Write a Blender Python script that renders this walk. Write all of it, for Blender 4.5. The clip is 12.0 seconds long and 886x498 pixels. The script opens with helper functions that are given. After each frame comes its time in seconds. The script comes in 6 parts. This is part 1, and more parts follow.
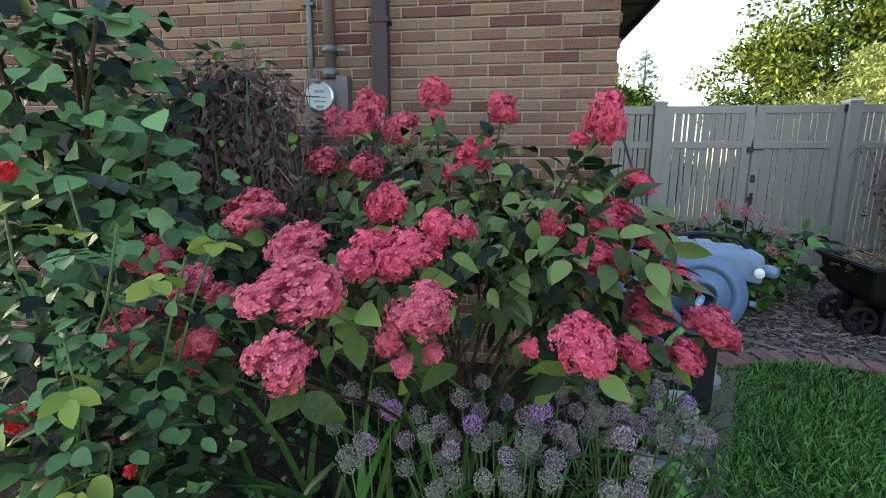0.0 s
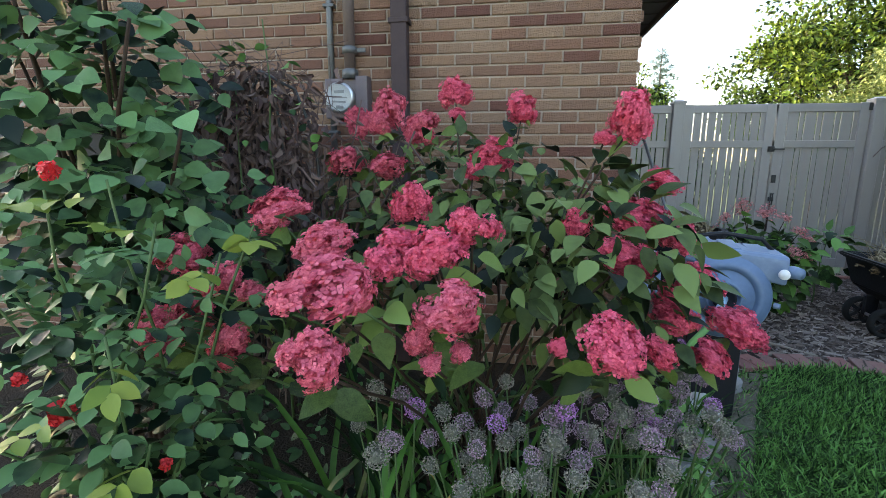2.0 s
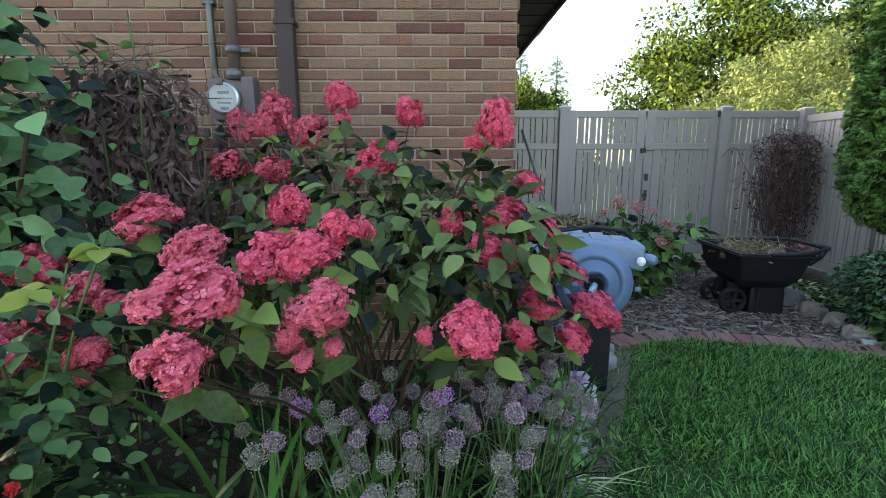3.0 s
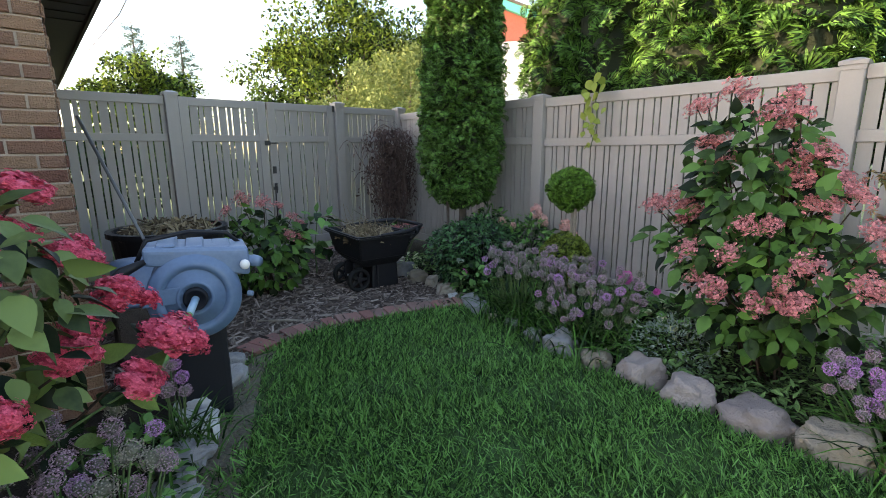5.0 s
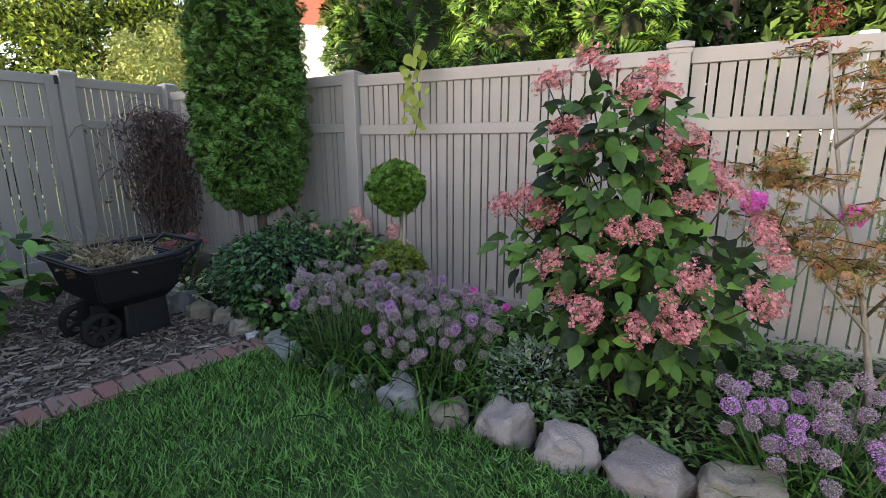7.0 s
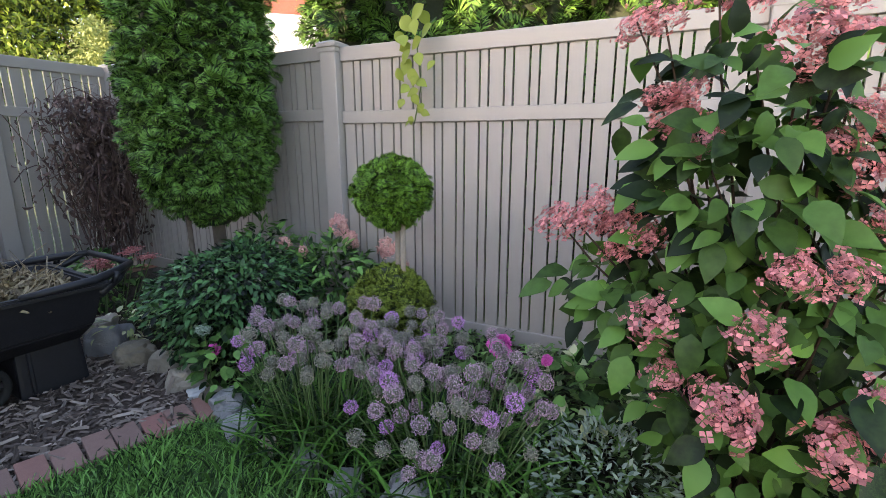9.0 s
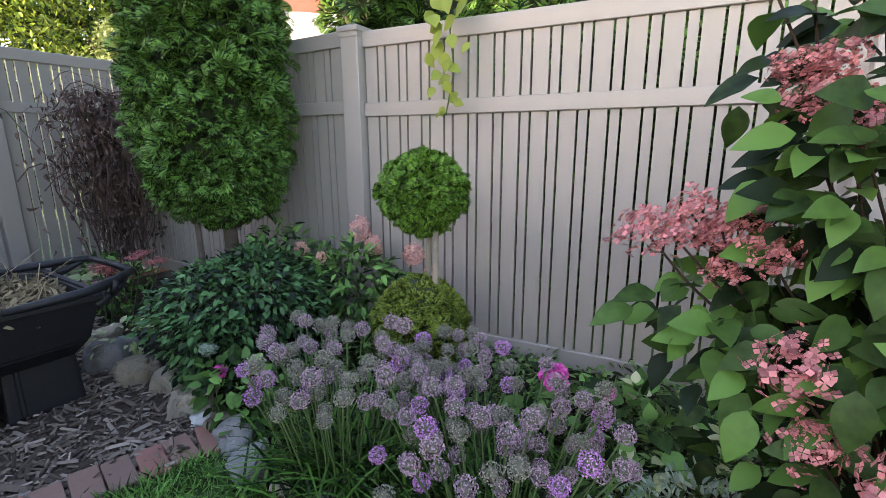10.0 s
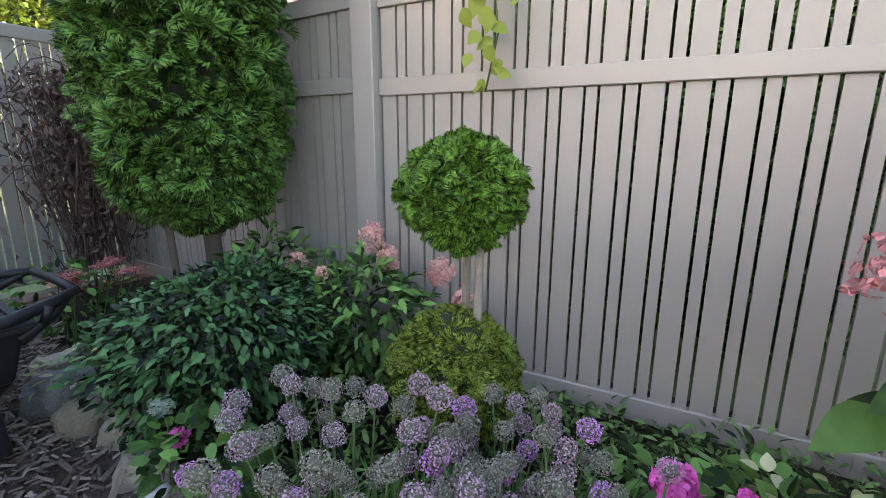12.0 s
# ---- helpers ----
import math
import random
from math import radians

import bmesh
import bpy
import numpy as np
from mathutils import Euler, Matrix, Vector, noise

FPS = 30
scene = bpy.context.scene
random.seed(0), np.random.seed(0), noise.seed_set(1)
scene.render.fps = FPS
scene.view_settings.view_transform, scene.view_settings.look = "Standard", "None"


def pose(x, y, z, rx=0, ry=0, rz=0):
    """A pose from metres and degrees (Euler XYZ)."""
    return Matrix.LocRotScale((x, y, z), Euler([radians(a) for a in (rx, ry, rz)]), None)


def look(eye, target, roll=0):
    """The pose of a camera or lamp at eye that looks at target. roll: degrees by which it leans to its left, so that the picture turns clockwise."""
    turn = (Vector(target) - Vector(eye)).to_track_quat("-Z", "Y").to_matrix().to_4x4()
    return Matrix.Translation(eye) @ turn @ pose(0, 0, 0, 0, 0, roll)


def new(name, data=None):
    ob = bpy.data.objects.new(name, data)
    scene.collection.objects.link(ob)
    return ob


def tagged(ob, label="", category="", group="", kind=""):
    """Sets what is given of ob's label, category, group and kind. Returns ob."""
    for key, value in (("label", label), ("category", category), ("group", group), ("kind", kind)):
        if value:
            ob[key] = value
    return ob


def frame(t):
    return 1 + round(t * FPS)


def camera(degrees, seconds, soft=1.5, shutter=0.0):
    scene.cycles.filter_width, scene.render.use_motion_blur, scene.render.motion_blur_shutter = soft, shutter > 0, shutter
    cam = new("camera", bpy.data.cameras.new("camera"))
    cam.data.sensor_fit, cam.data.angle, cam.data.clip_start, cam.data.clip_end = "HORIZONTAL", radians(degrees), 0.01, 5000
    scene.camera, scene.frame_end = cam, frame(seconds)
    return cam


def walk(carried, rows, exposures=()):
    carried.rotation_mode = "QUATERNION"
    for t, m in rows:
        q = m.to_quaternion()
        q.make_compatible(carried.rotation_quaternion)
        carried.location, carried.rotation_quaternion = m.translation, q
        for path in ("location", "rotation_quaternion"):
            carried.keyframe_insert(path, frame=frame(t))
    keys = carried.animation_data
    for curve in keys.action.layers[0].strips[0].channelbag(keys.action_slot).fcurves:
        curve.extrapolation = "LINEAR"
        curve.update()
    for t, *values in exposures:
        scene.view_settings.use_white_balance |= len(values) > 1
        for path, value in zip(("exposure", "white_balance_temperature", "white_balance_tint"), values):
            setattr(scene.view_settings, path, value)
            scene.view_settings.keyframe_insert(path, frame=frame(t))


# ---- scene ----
cam = camera(86.97, 12.0, soft=0.75)
# seconds, eye x y z, yaw, pitch, roll
ROWS = [
    (0.0, 0.000, -0.000, 1.346, 8.09, -10.92, -0.22),
    (0.5, -0.016, -0.002, 1.340, 9.45, -10.81, -0.26),
    (1.0, -0.032, -0.004, 1.351, 10.77, -10.78, -0.26),
    (1.5, -0.046, -0.006, 1.349, 11.20, -10.83, -0.21),
    (2.0, -0.037, -0.011, 1.345, 9.57, -10.94, -0.18),
    (2.5, 0.011, -0.036, 1.347, 5.54, -10.90, -0.03),
    (3.0, 0.086, -0.076, 1.352, -0.97, -10.80, 0.08),
    (3.5, 0.200, -0.145, 1.352, -10.25, -10.91, 0.23),
    (5.5, 0.597, 0.109, 1.364, -48.82, -12.26, 0.36),
    (6.0, 0.814, 0.214, 1.361, -54.18, -12.50, 0.33),
    (6.5, 1.013, 0.327, 1.342, -59.35, -12.76, 0.25),
    (7.0, 1.186, 0.555, 1.322, -62.86, -12.75, 0.10),
    (9.0, 1.881, 1.047, 1.275, -64.30, -12.93, 0.01),
    (9.5, 1.974, 1.200, 1.273, -63.52, -13.00, 0.16),
    (10.0, 2.127, 1.269, 1.244, -62.22, -12.95, 0.21),
    (10.5, 2.334, 1.336, 1.221, -61.35, -13.13, 0.08),
    (11.0, 2.447, 1.428, 1.208, -61.17, -13.34, -0.01),
    (11.5, 2.540, 1.556, 1.201, -61.14, -13.42, -0.10),
    (12.0, 2.587, 1.645, 1.192, -61.12, -13.28, -0.18),
]
walk(cam, [(t, pose(x, y, z, 90 + pitch, roll, yaw)) for t, x, y, z, yaw, pitch, roll in ROWS], [(0.0, 2.9, 7000, 15), (3.5, 2.98, 7000, 14), (5.5, 2.65, 7350, 18), (7.0, 2.8, 7400, 20), (9.0, 3.14, 7350, 21), (12.0, 3.26, 7450, 20)])

# ---- light: low evening sun behind the house, bright hazy sky ----
SUN_EL, SUN_AZ = 14.0, 150.0
world = bpy.data.worlds.new("evening_sky")
scene.world = world
world.use_nodes = True
wn = world.node_tree.nodes
sky = wn.new("ShaderNodeTexSky")
sky.sky_type = "NISHITA"
sky.sun_disc = False
sky.sun_elevation = radians(SUN_EL)
sky.sun_rotation = radians(90.0 - SUN_AZ)
sky.air_density, sky.dust_density, sky.ozone_density = 1.0, 0.9, 1.0
wn["Background"].inputs[1].default_value = 0.15
world.node_tree.links.new(sky.outputs[0], wn["Background"].inputs[0])
sun = new("sun", bpy.data.lights.new("sun", "SUN"))
sun.data.energy, sun.data.angle, sun.data.color = 3.0, radians(0.6), (1.0, 0.78, 0.5)
sd = Vector((math.cos(radians(SUN_AZ)) * math.cos(radians(SUN_EL)), math.sin(radians(SUN_AZ)) * math.cos(radians(SUN_EL)), math.sin(radians(SUN_EL))))
sun.matrix_world = look(sd * 60, (0, 0, 0))
rng = np.random.default_rng(7)


# ---- materials ----
def material(name, dark, light, rough=0.6, scale=20.0, bump=0.2, vary="", metal=0.0, through_light=0.0, spread=0.35, fine=6.0, spec=0.5, dist=0.01):
    """Two-scale noise between two colours, with bump; vary: 'object' or 'island' for piece to piece changes."""
    m = bpy.data.materials.new(name)
    m.use_nodes = True
    nt = m.node_tree
    N, L = nt.nodes, nt.links
    b = N["Principled BSDF"]
    tc = N.new("ShaderNodeTexCoord")
    big, small = N.new("ShaderNodeTexNoise"), N.new("ShaderNodeTexNoise")
    big.inputs["Scale"].default_value, small.inputs["Scale"].default_value = scale, scale * fine
    big.inputs["Detail"].default_value, small.inputs["Detail"].default_value = 3, 5
    for n in (big, small):
        L.new(tc.outputs["Object"], n.inputs["Vector"])
    add = N.new("ShaderNodeMath"); add.operation = "MULTIPLY_ADD"
    L.new(small.outputs[0], add.inputs[0]); add.inputs[1].default_value = 0.5
    half = N.new("ShaderNodeMath"); half.operation = "MULTIPLY"; half.inputs[1].default_value = 0.5
    L.new(big.outputs[0], half.inputs[0]); L.new(half.outputs[0], add.inputs[2])
    fac = add.outputs[0]
    if vary:
        src = N.new("ShaderNodeObjectInfo").outputs["Random"] if vary == "object" else N.new("ShaderNodeNewGeometry").outputs["Random Per Island"]
        mixf = N.new("ShaderNodeMix"); mixf.inputs[0].default_value = 0.6
        L.new(fac, mixf.inputs[2]); L.new(src, mixf.inputs[3])
        fac = mixf.outputs[0]
    mr = N.new("ShaderNodeMapRange"); mr.inputs[1].default_value, mr.inputs[2].default_value = 0.5 - spread, 0.5 + spread
    L.new(fac, mr.inputs[0])
    mix = N.new("ShaderNodeMix"); mix.data_type = "RGBA"
    mix.inputs[6].default_value, mix.inputs[7].default_value = (*dark, 1), (*light, 1)
    L.new(mr.outputs[0], mix.inputs[0])
    L.new(mix.outputs[2], b.inputs["Base Color"])
    b.inputs["Roughness"].default_value, b.inputs["Metallic"].default_value = rough, metal
    b.inputs["Specular IOR Level"].default_value = spec
    if bump:
        bp = N.new("ShaderNodeBump"); bp.inputs["Strength"].default_value = bump; bp.inputs["Distance"].default_value = dist
        L.new(small.outputs[0], bp.inputs["Height"]); L.new(bp.outputs[0], b.inputs["Normal"])
    if through_light:
        tr = N.new("ShaderNodeBsdfTranslucent"); L.new(mix.outputs[2], tr.inputs[0])
        ms = N.new("ShaderNodeMixShader"); ms.inputs[0].default_value = through_light
        L.new(b.outputs[0], ms.inputs[1]); L.new(tr.outputs[0], ms.inputs[2]); L.new(ms.outputs[0], N["Material Output"].inputs[0])
    return m


def ramp_material(name, colours, rough=0.8, scale=30.0, bump=0.4, vary="object", dist=0.004):
    """Piece by piece colour out of a list, with grain on it."""
    m = material(name, (0.7, 0.7, 0.7), (1, 1, 1), rough, scale, bump, dist=dist)
    N, L = m.node_tree.nodes, m.node_tree.links
    b = N["Principled BSDF"]
    grain = b.inputs["Base Color"].links[0].from_socket
    src = N.new("ShaderNodeObjectInfo").outputs["Random"] if vary == "object" else N.new("ShaderNodeNewGeometry").outputs["Random Per Island"]
    r = N.new("ShaderNodeValToRGB"); r.color_ramp.interpolation = "LINEAR"
    e = r.color_ramp.elements
    while len(e) < len(colours):
        e.new(0.5)
    for i, c in enumerate(colours):
        e[i].position = i / (len(colours) - 1); e[i].color = (*c, 1)
    L.new(src, r.inputs[0])
    mul = N.new("ShaderNodeMix"); mul.data_type = "RGBA"; mul.blend_type = "MULTIPLY"; mul.inputs[0].default_value = 1
    L.new(r.outputs[0], mul.inputs[6]); L.new(grain, mul.inputs[7])
    L.new(mul.outputs[2], b.inputs["Base Color"])
    return m


BRICKS = [(0.13, 0.045, 0.032), (0.25, 0.12, 0.075), (0.29, 0.165, 0.10), (0.31, 0.19, 0.12), (0.22, 0.115, 0.075), (0.28, 0.16, 0.10), (0.16, 0.062, 0.042), (0.27, 0.145, 0.09)]
M = dict(
    soil=material("dark_bed_soil", (0.007, 0.005, 0.004), (0.03, 0.022, 0.016), 0.95, 14, 0.8, dist=0.03, spec=0.2),
    turf=material("turf_base", (0.02, 0.05, 0.015), (0.06, 0.10, 0.03), 0.95, 3, 0.8, dist=0.02, spec=0.2),
    far_ground=material("far_ground_grass", (0.04, 0.07, 0.02), (0.09, 0.13, 0.04), 0.95, 0.8, 0.3),
    worn=material("worn_lawn_edge_earth", (0.055, 0.05, 0.033), (0.165, 0.138, 0.099), 0.95, 9, 0.8, dist=0.02),
    mulch=material("mulch_base", (0.039, 0.029, 0.022), (0.132, 0.099, 0.083), 0.95, 25, 1.0, dist=0.02, spec=0.2),
    chip=ramp_material("wood_chips", [(0.04, 0.028, 0.023), (0.13, 0.095, 0.078), (0.2, 0.155, 0.13), (0.34, 0.28, 0.24)], 0.9, 60, 0.3, "island"),
    grass=material("grass_blades", (0.01, 0.032, 0.007), (0.167, 0.376, 0.088), 0.55, 1.2, 0, "island", through_light=0.25, spread=0.2, fine=3, spec=0.3),
    drygrass=material("dry_grass", (0.13, 0.11, 0.05), (0.26, 0.22, 0.12), 0.7, 4, 0, "island"),
    mortar=material("mortar", (0.293, 0.226, 0.183), (0.425, 0.342, 0.283), 0.95, 30, 0.6),
    brick=ramp_material("house_brick", BRICKS, 0.9, 22, 1.0, "object", 0.02),
    brick_rest=ramp_material("house_brick_rest", BRICKS, 0.9, 22, 1.0, "island", 0.02),
    paver=ramp_material("edging_brick", [(0.15, 0.09, 0.075), (0.27, 0.11, 0.09), (0.25, 0.14, 0.115), (0.19, 0.115, 0.095)], 0.9, 40, 0.6),
    vinyl=material("fence_vinyl_taupe", (0.249, 0.223, 0.21), (0.284, 0.258, 0.241), 0.45, 2.5, 0.03, fine=40),
    vinyl_back=material("fence_vinyl_inner", (0.236, 0.214, 0.199), (0.275, 0.249, 0.231), 0.5, 2.5, 0.03, fine=40),
    black_iron=material("black_hardware", (0.012, 0.012, 0.012), (0.03, 0.03, 0.03), 0.5, 40, 0.1),
    soffit=material("brown_soffit", (0.05, 0.04, 0.035), (0.08, 0.065, 0.055), 0.6, 5, 0.05),
    roof=material("roof_shingle", (0.05, 0.045, 0.04), (0.11, 0.10, 0.09), 0.9, 8, 0.6),
    pipe=material("painted_pipe", (0.09, 0.062, 0.055), (0.14, 0.1, 0.09), 0.5, 12, 0.1),
    conduit=material("grey_conduit", (0.075, 0.075, 0.075), (0.108, 0.108, 0.108), 0.45, 15, 0.1, metal=0.4),
    downspout=material("brown_downspout", (0.04, 0.026, 0.026), (0.06, 0.04, 0.04), 0.7, 6, 0.03, spec=0.2),
    meter_box=material("meter_box_paint", (0.075, 0.055, 0.06), (0.12, 0.09, 0.095), 0.55, 25, 0.2),
    steel=material("brushed_steel", (0.4, 0.4, 0.4), (0.6, 0.6, 0.6), 0.35, 20, 0.1, metal=0.9),
    dial=material("meter_dial_face", (0.5, 0.51, 0.5), (0.62, 0.62, 0.6), 0.6, 30, 0.0),
    ink=material("dial_print", (0.18, 0.18, 0.18), (0.3, 0.3, 0.3), 0.6, 30, 0.0),
    blue=material("reel_blue_plastic", (0.115, 0.185, 0.3), (0.064, 0.107, 0.194), 0.42, 6, 0.06),
    blue_pale=material("reel_pale_blue_plastic", (0.16, 0.225, 0.33), (0.085, 0.128, 0.21), 0.45, 6, 0.05),
    navy=material("dark_navy_plastic", (0.005, 0.006, 0.01), (0.007, 0.008, 0.013), 0.55, 8, 0.05, spec=0.25),
    black_poly=material("black_poly", (0.006, 0.006, 0.008), (0.014, 0.014, 0.017), 0.5, 10, 0.15, spec=0.25),
    rubber=material("black_rubber", (0.006, 0.006, 0.006), (0.015, 0.015, 0.015), 0.8, 30, 0.2, spec=0.2),
    hose=material("green_hose", (0.12, 0.30, 0.10), (0.18, 0.38, 0.14), 0.5, 20, 0.05),
    hose_blue=material("pale_blue_hose_end", (0.22, 0.36, 0.50), (0.30, 0.44, 0.56), 0.5, 20, 0.05),
    orange=material("orange_plastic", (0.5, 0.08, 0.02), (0.6, 0.12, 0.03), 0.45, 20, 0.02),
    debris=ramp_material("dry_plant_debris", [(0.08, 0.055, 0.035), (0.2, 0.15, 0.09), (0.33, 0.26, 0.16), (0.14, 0.11, 0.06)], 0.9, 60, 0.2, "island"),
    stone_grey=material("grey_granite", (0.125, 0.125, 0.133), (0.296, 0.289, 0.289), 0.85, 14, 1.0, "object", fine=10),
    stone_pink=material("pinkish_fieldstone", (0.14, 0.109, 0.098), (0.266, 0.218, 0.196), 0.85, 7, 1.0, "object", fine=12),
    stone_tan=material("tan_fieldstone", (0.155, 0.13, 0.098), (0.308, 0.266, 0.215), 0.85, 8, 1.0, "object", fine=12),
    stone_pale=material("pale_limestone", (0.33, 0.34, 0.35), (0.5, 0.5, 0.5), 0.8, 8, 0.4, "object", fine=12),
    petal_red=material("crimson_petal", (0.473, 0.034, 0.081), (0.808, 0.125, 0.2), 0.55, 9, 0.0, "island", through_light=0.25, spread=0.3),
    petal_rose=material("rose_pink_petal", (0.468, 0.047, 0.09), (0.773, 0.166, 0.22), 0.55, 9, 0.0, "island", through_light=0.25, spread=0.3),
    petal_dusty=material("dusty_pink_petal", (0.20, 0.06, 0.06), (0.74, 0.26, 0.26), 0.55, 14, 0.0, "island", through_light=0.25, spread=0.3),
    petal_pale=material("pale_pink_petal", (0.55, 0.25, 0.25), (0.78, 0.5, 0.45), 0.55, 14, 0.0, "island", through_light=0.25),
    petal_magenta=material("magenta_petal", (0.55, 0.05, 0.32), (0.85, 0.16, 0.55), 0.5, 14, 0.0, "island", through_light=0.25),
    rose_red=material("red_rose_petal", (0.5, 0.012, 0.02), (0.75, 0.04, 0.045), 0.5, 14, 0.0, "island", through_light=0.2),
    bud=material("allium_spent", (0.095, 0.085, 0.071), (0.272, 0.244, 0.199), 0.8, 40, 0.0, "island", spread=0.3),
    bud_mauve=material("allium_mauve", (0.153, 0.09, 0.126), (0.423, 0.285, 0.35), 0.75, 40, 0.0, "island", spread=0.3),
    bud_purple=material("allium_purple", (0.24, 0.085, 0.27), (0.58, 0.26, 0.55), 0.7, 40, 0.0, "island", spread=0.3),
    core=material("allium_core", (0.07, 0.08, 0.05), (0.14, 0.14, 0.10), 0.8, 40, 0.2),
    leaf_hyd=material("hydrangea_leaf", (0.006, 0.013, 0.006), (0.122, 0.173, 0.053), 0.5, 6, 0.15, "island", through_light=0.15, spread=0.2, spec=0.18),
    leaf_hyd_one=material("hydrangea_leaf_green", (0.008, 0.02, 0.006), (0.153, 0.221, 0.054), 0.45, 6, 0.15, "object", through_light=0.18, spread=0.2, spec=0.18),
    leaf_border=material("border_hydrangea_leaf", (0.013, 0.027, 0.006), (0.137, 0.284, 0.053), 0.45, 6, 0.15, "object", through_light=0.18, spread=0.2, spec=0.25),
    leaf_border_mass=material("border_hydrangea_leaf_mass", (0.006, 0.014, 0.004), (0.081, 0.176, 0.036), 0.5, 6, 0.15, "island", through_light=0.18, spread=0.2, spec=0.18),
    leaf_lilac=material("lilac_leaf", (0.006, 0.018, 0.008), (0.144, 0.279, 0.109), 0.45, 6, 0.15, "object", through_light=0.18, spread=0.2, spec=0.18),
    leaf_rose=material("rose_leaf", (0.004, 0.013, 0.007), (0.103, 0.2, 0.074), 0.4, 6, 0.1, "island", through_light=0.15, spread=0.2, spec=0.18),
    leaf_lime=material("young_leaf", (0.11, 0.17, 0.025), (0.24, 0.28, 0.05), 0.45, 8, 0.1, "island", through_light=0.25, spec=0.2),
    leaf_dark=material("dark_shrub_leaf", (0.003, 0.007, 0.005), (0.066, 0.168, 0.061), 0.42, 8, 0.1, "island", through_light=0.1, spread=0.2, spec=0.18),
    leaf_mid=material("garden_leaf", (0.009, 0.026, 0.007), (0.135, 0.286, 0.075), 0.5, 8, 0.1, "island", through_light=0.2, spread=0.2, spec=0.18),
    leaf_cover=material("ground_cover_leaf", (0.013, 0.022, 0.007), (0.139, 0.246, 0.081), 0.6, 8, 0.1, "island", through_light=0.15, spread=0.2, spec=0.18),
    leaf_silver=material("silver_leaf", (0.12, 0.17, 0.13), (0.27, 0.33, 0.26), 0.7, 8, 0.1, "island", through_light=0.15, spec=0.2),
    leaf_cream=material("cream_edge_leaf", (0.2, 0.25, 0.1), (0.55, 0.56, 0.36), 0.5, 8, 0.0, "island", through_light=0.2, spec=0.2),
    strap=material("strap_leaf", (0.005, 0.019, 0.004), (0.066, 0.172, 0.029), 0.45, 5, 0.1, "island", through_light=0.15, spread=0.2, spec=0.18),
    strap_dry=material("yellowed_strap_leaf", (0.35, 0.24, 0.05), (0.5, 0.36, 0.12), 0.6, 5, 0.1, "island", spec=0.2),
    thuja=material("arborvitae_spray", (0.006, 0.018, 0.004), (0.099, 0.219, 0.042), 0.6, 2.5, 0.0, "island", through_light=0.12, spread=0.2, spec=0.18),
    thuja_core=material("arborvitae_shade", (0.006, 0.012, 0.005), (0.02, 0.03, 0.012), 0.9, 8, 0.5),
    box_leaf=material("topiary_spray", (0.007, 0.02, 0.003), (0.133, 0.282, 0.034), 0.55, 4, 0.0, "island", through_light=0.15, spread=0.2, spec=0.18),
    box_yellow=material("topiary_golden_spray", (0.016, 0.029, 0.004), (0.194, 0.258, 0.04), 0.55, 4, 0.0, "island", through_light=0.15, spread=0.2, spec=0.18),
    tree_leaf=material("tree_leaf", (0.008, 0.02, 0.005), (0.159, 0.237, 0.031), 0.6, 0.35, 0.0, "island", through_light=0.2, spread=0.2, spec=0.18),
    tree_leaf_dark=material("shade_tree_leaf", (0.004, 0.014, 0.003), (0.057, 0.115, 0.029), 0.6, 0.6, 0.0, "island", through_light=0.2, spread=0.2, spec=0.18),
    willow_leaf=material("pale_tree_leaf", (0.08, 0.12, 0.035), (0.2, 0.25, 0.09), 0.6, 0.6, 0.0, "island", through_light=0.2, spread=0.3, spec=0.2),
    spruce_leaf=material("spruce_needles", (0.05, 0.085, 0.06), (0.13, 0.18, 0.14), 0.7, 0.6, 0.0, "island", through_light=0.1, spread=0.3, spec=0.2),
    acer=ramp_material("maple_leaf_autumn", [(0.10, 0.13, 0.025), (0.19, 0.17, 0.035), (0.3, 0.15, 0.04), (0.38, 0.17, 0.06), (0.2, 0.09, 0.045)], 0.55, 20, 0.05, "island"),
    acer_red=material("maple_leaf_red", (0.2, 0.03, 0.02), (0.38, 0.08, 0.05), 0.55, 8, 0.0, "island", through_light=0.2),
    bark=material("bark", (0.045, 0.035, 0.028), (0.14, 0.11, 0.09), 0.9, 30, 0.9, dist=0.01),
    bark_pale=material("pale_bark", (0.16, 0.13, 0.10), (0.30, 0.25, 0.20), 0.85, 30, 0.6),
    stem=material("green_stem", (0.03, 0.06, 0.02), (0.09, 0.14, 0.05), 0.6, 30, 0.1, spec=0.2),
    stem_brown=material("brown_stem", (0.025, 0.015, 0.011), (0.06, 0.037, 0.025), 0.75, 30, 0.3, spec=0.2),
    dead=ramp_material("dead_vine", [(0.04, 0.022, 0.02), (0.09, 0.052, 0.048), (0.16, 0.105, 0.09), (0.06, 0.036, 0.032)], 0.9, 60, 0.2, "island"),
    siding=material("white_siding", (0.62, 0.64, 0.68), (0.72, 0.74, 0.77), 0.6, 3, 0.05),
    gable=material("red_brick_gable", (0.2, 0.06, 0.045), (0.3, 0.10, 0.075), 0.85, 12, 0.2),
    teal=material("teal_fascia", (0.05, 0.36, 0.31), (0.08, 0.44, 0.38), 0.5, 5, 0.02),
    white_paint=material("white_metal", (0.6, 0.6, 0.6), (0.75, 0.75, 0.75), 0.5, 8, 0.02),
    wire=material("service_wire", (0.05, 0.05, 0.05), (0.09, 0.09, 0.09), 0.6, 20, 0),
    glass=None,
)
gm = bpy.data.materials.new("meter_glass"); gm.use_nodes = True
gb = gm.node_tree.nodes["Principled BSDF"]
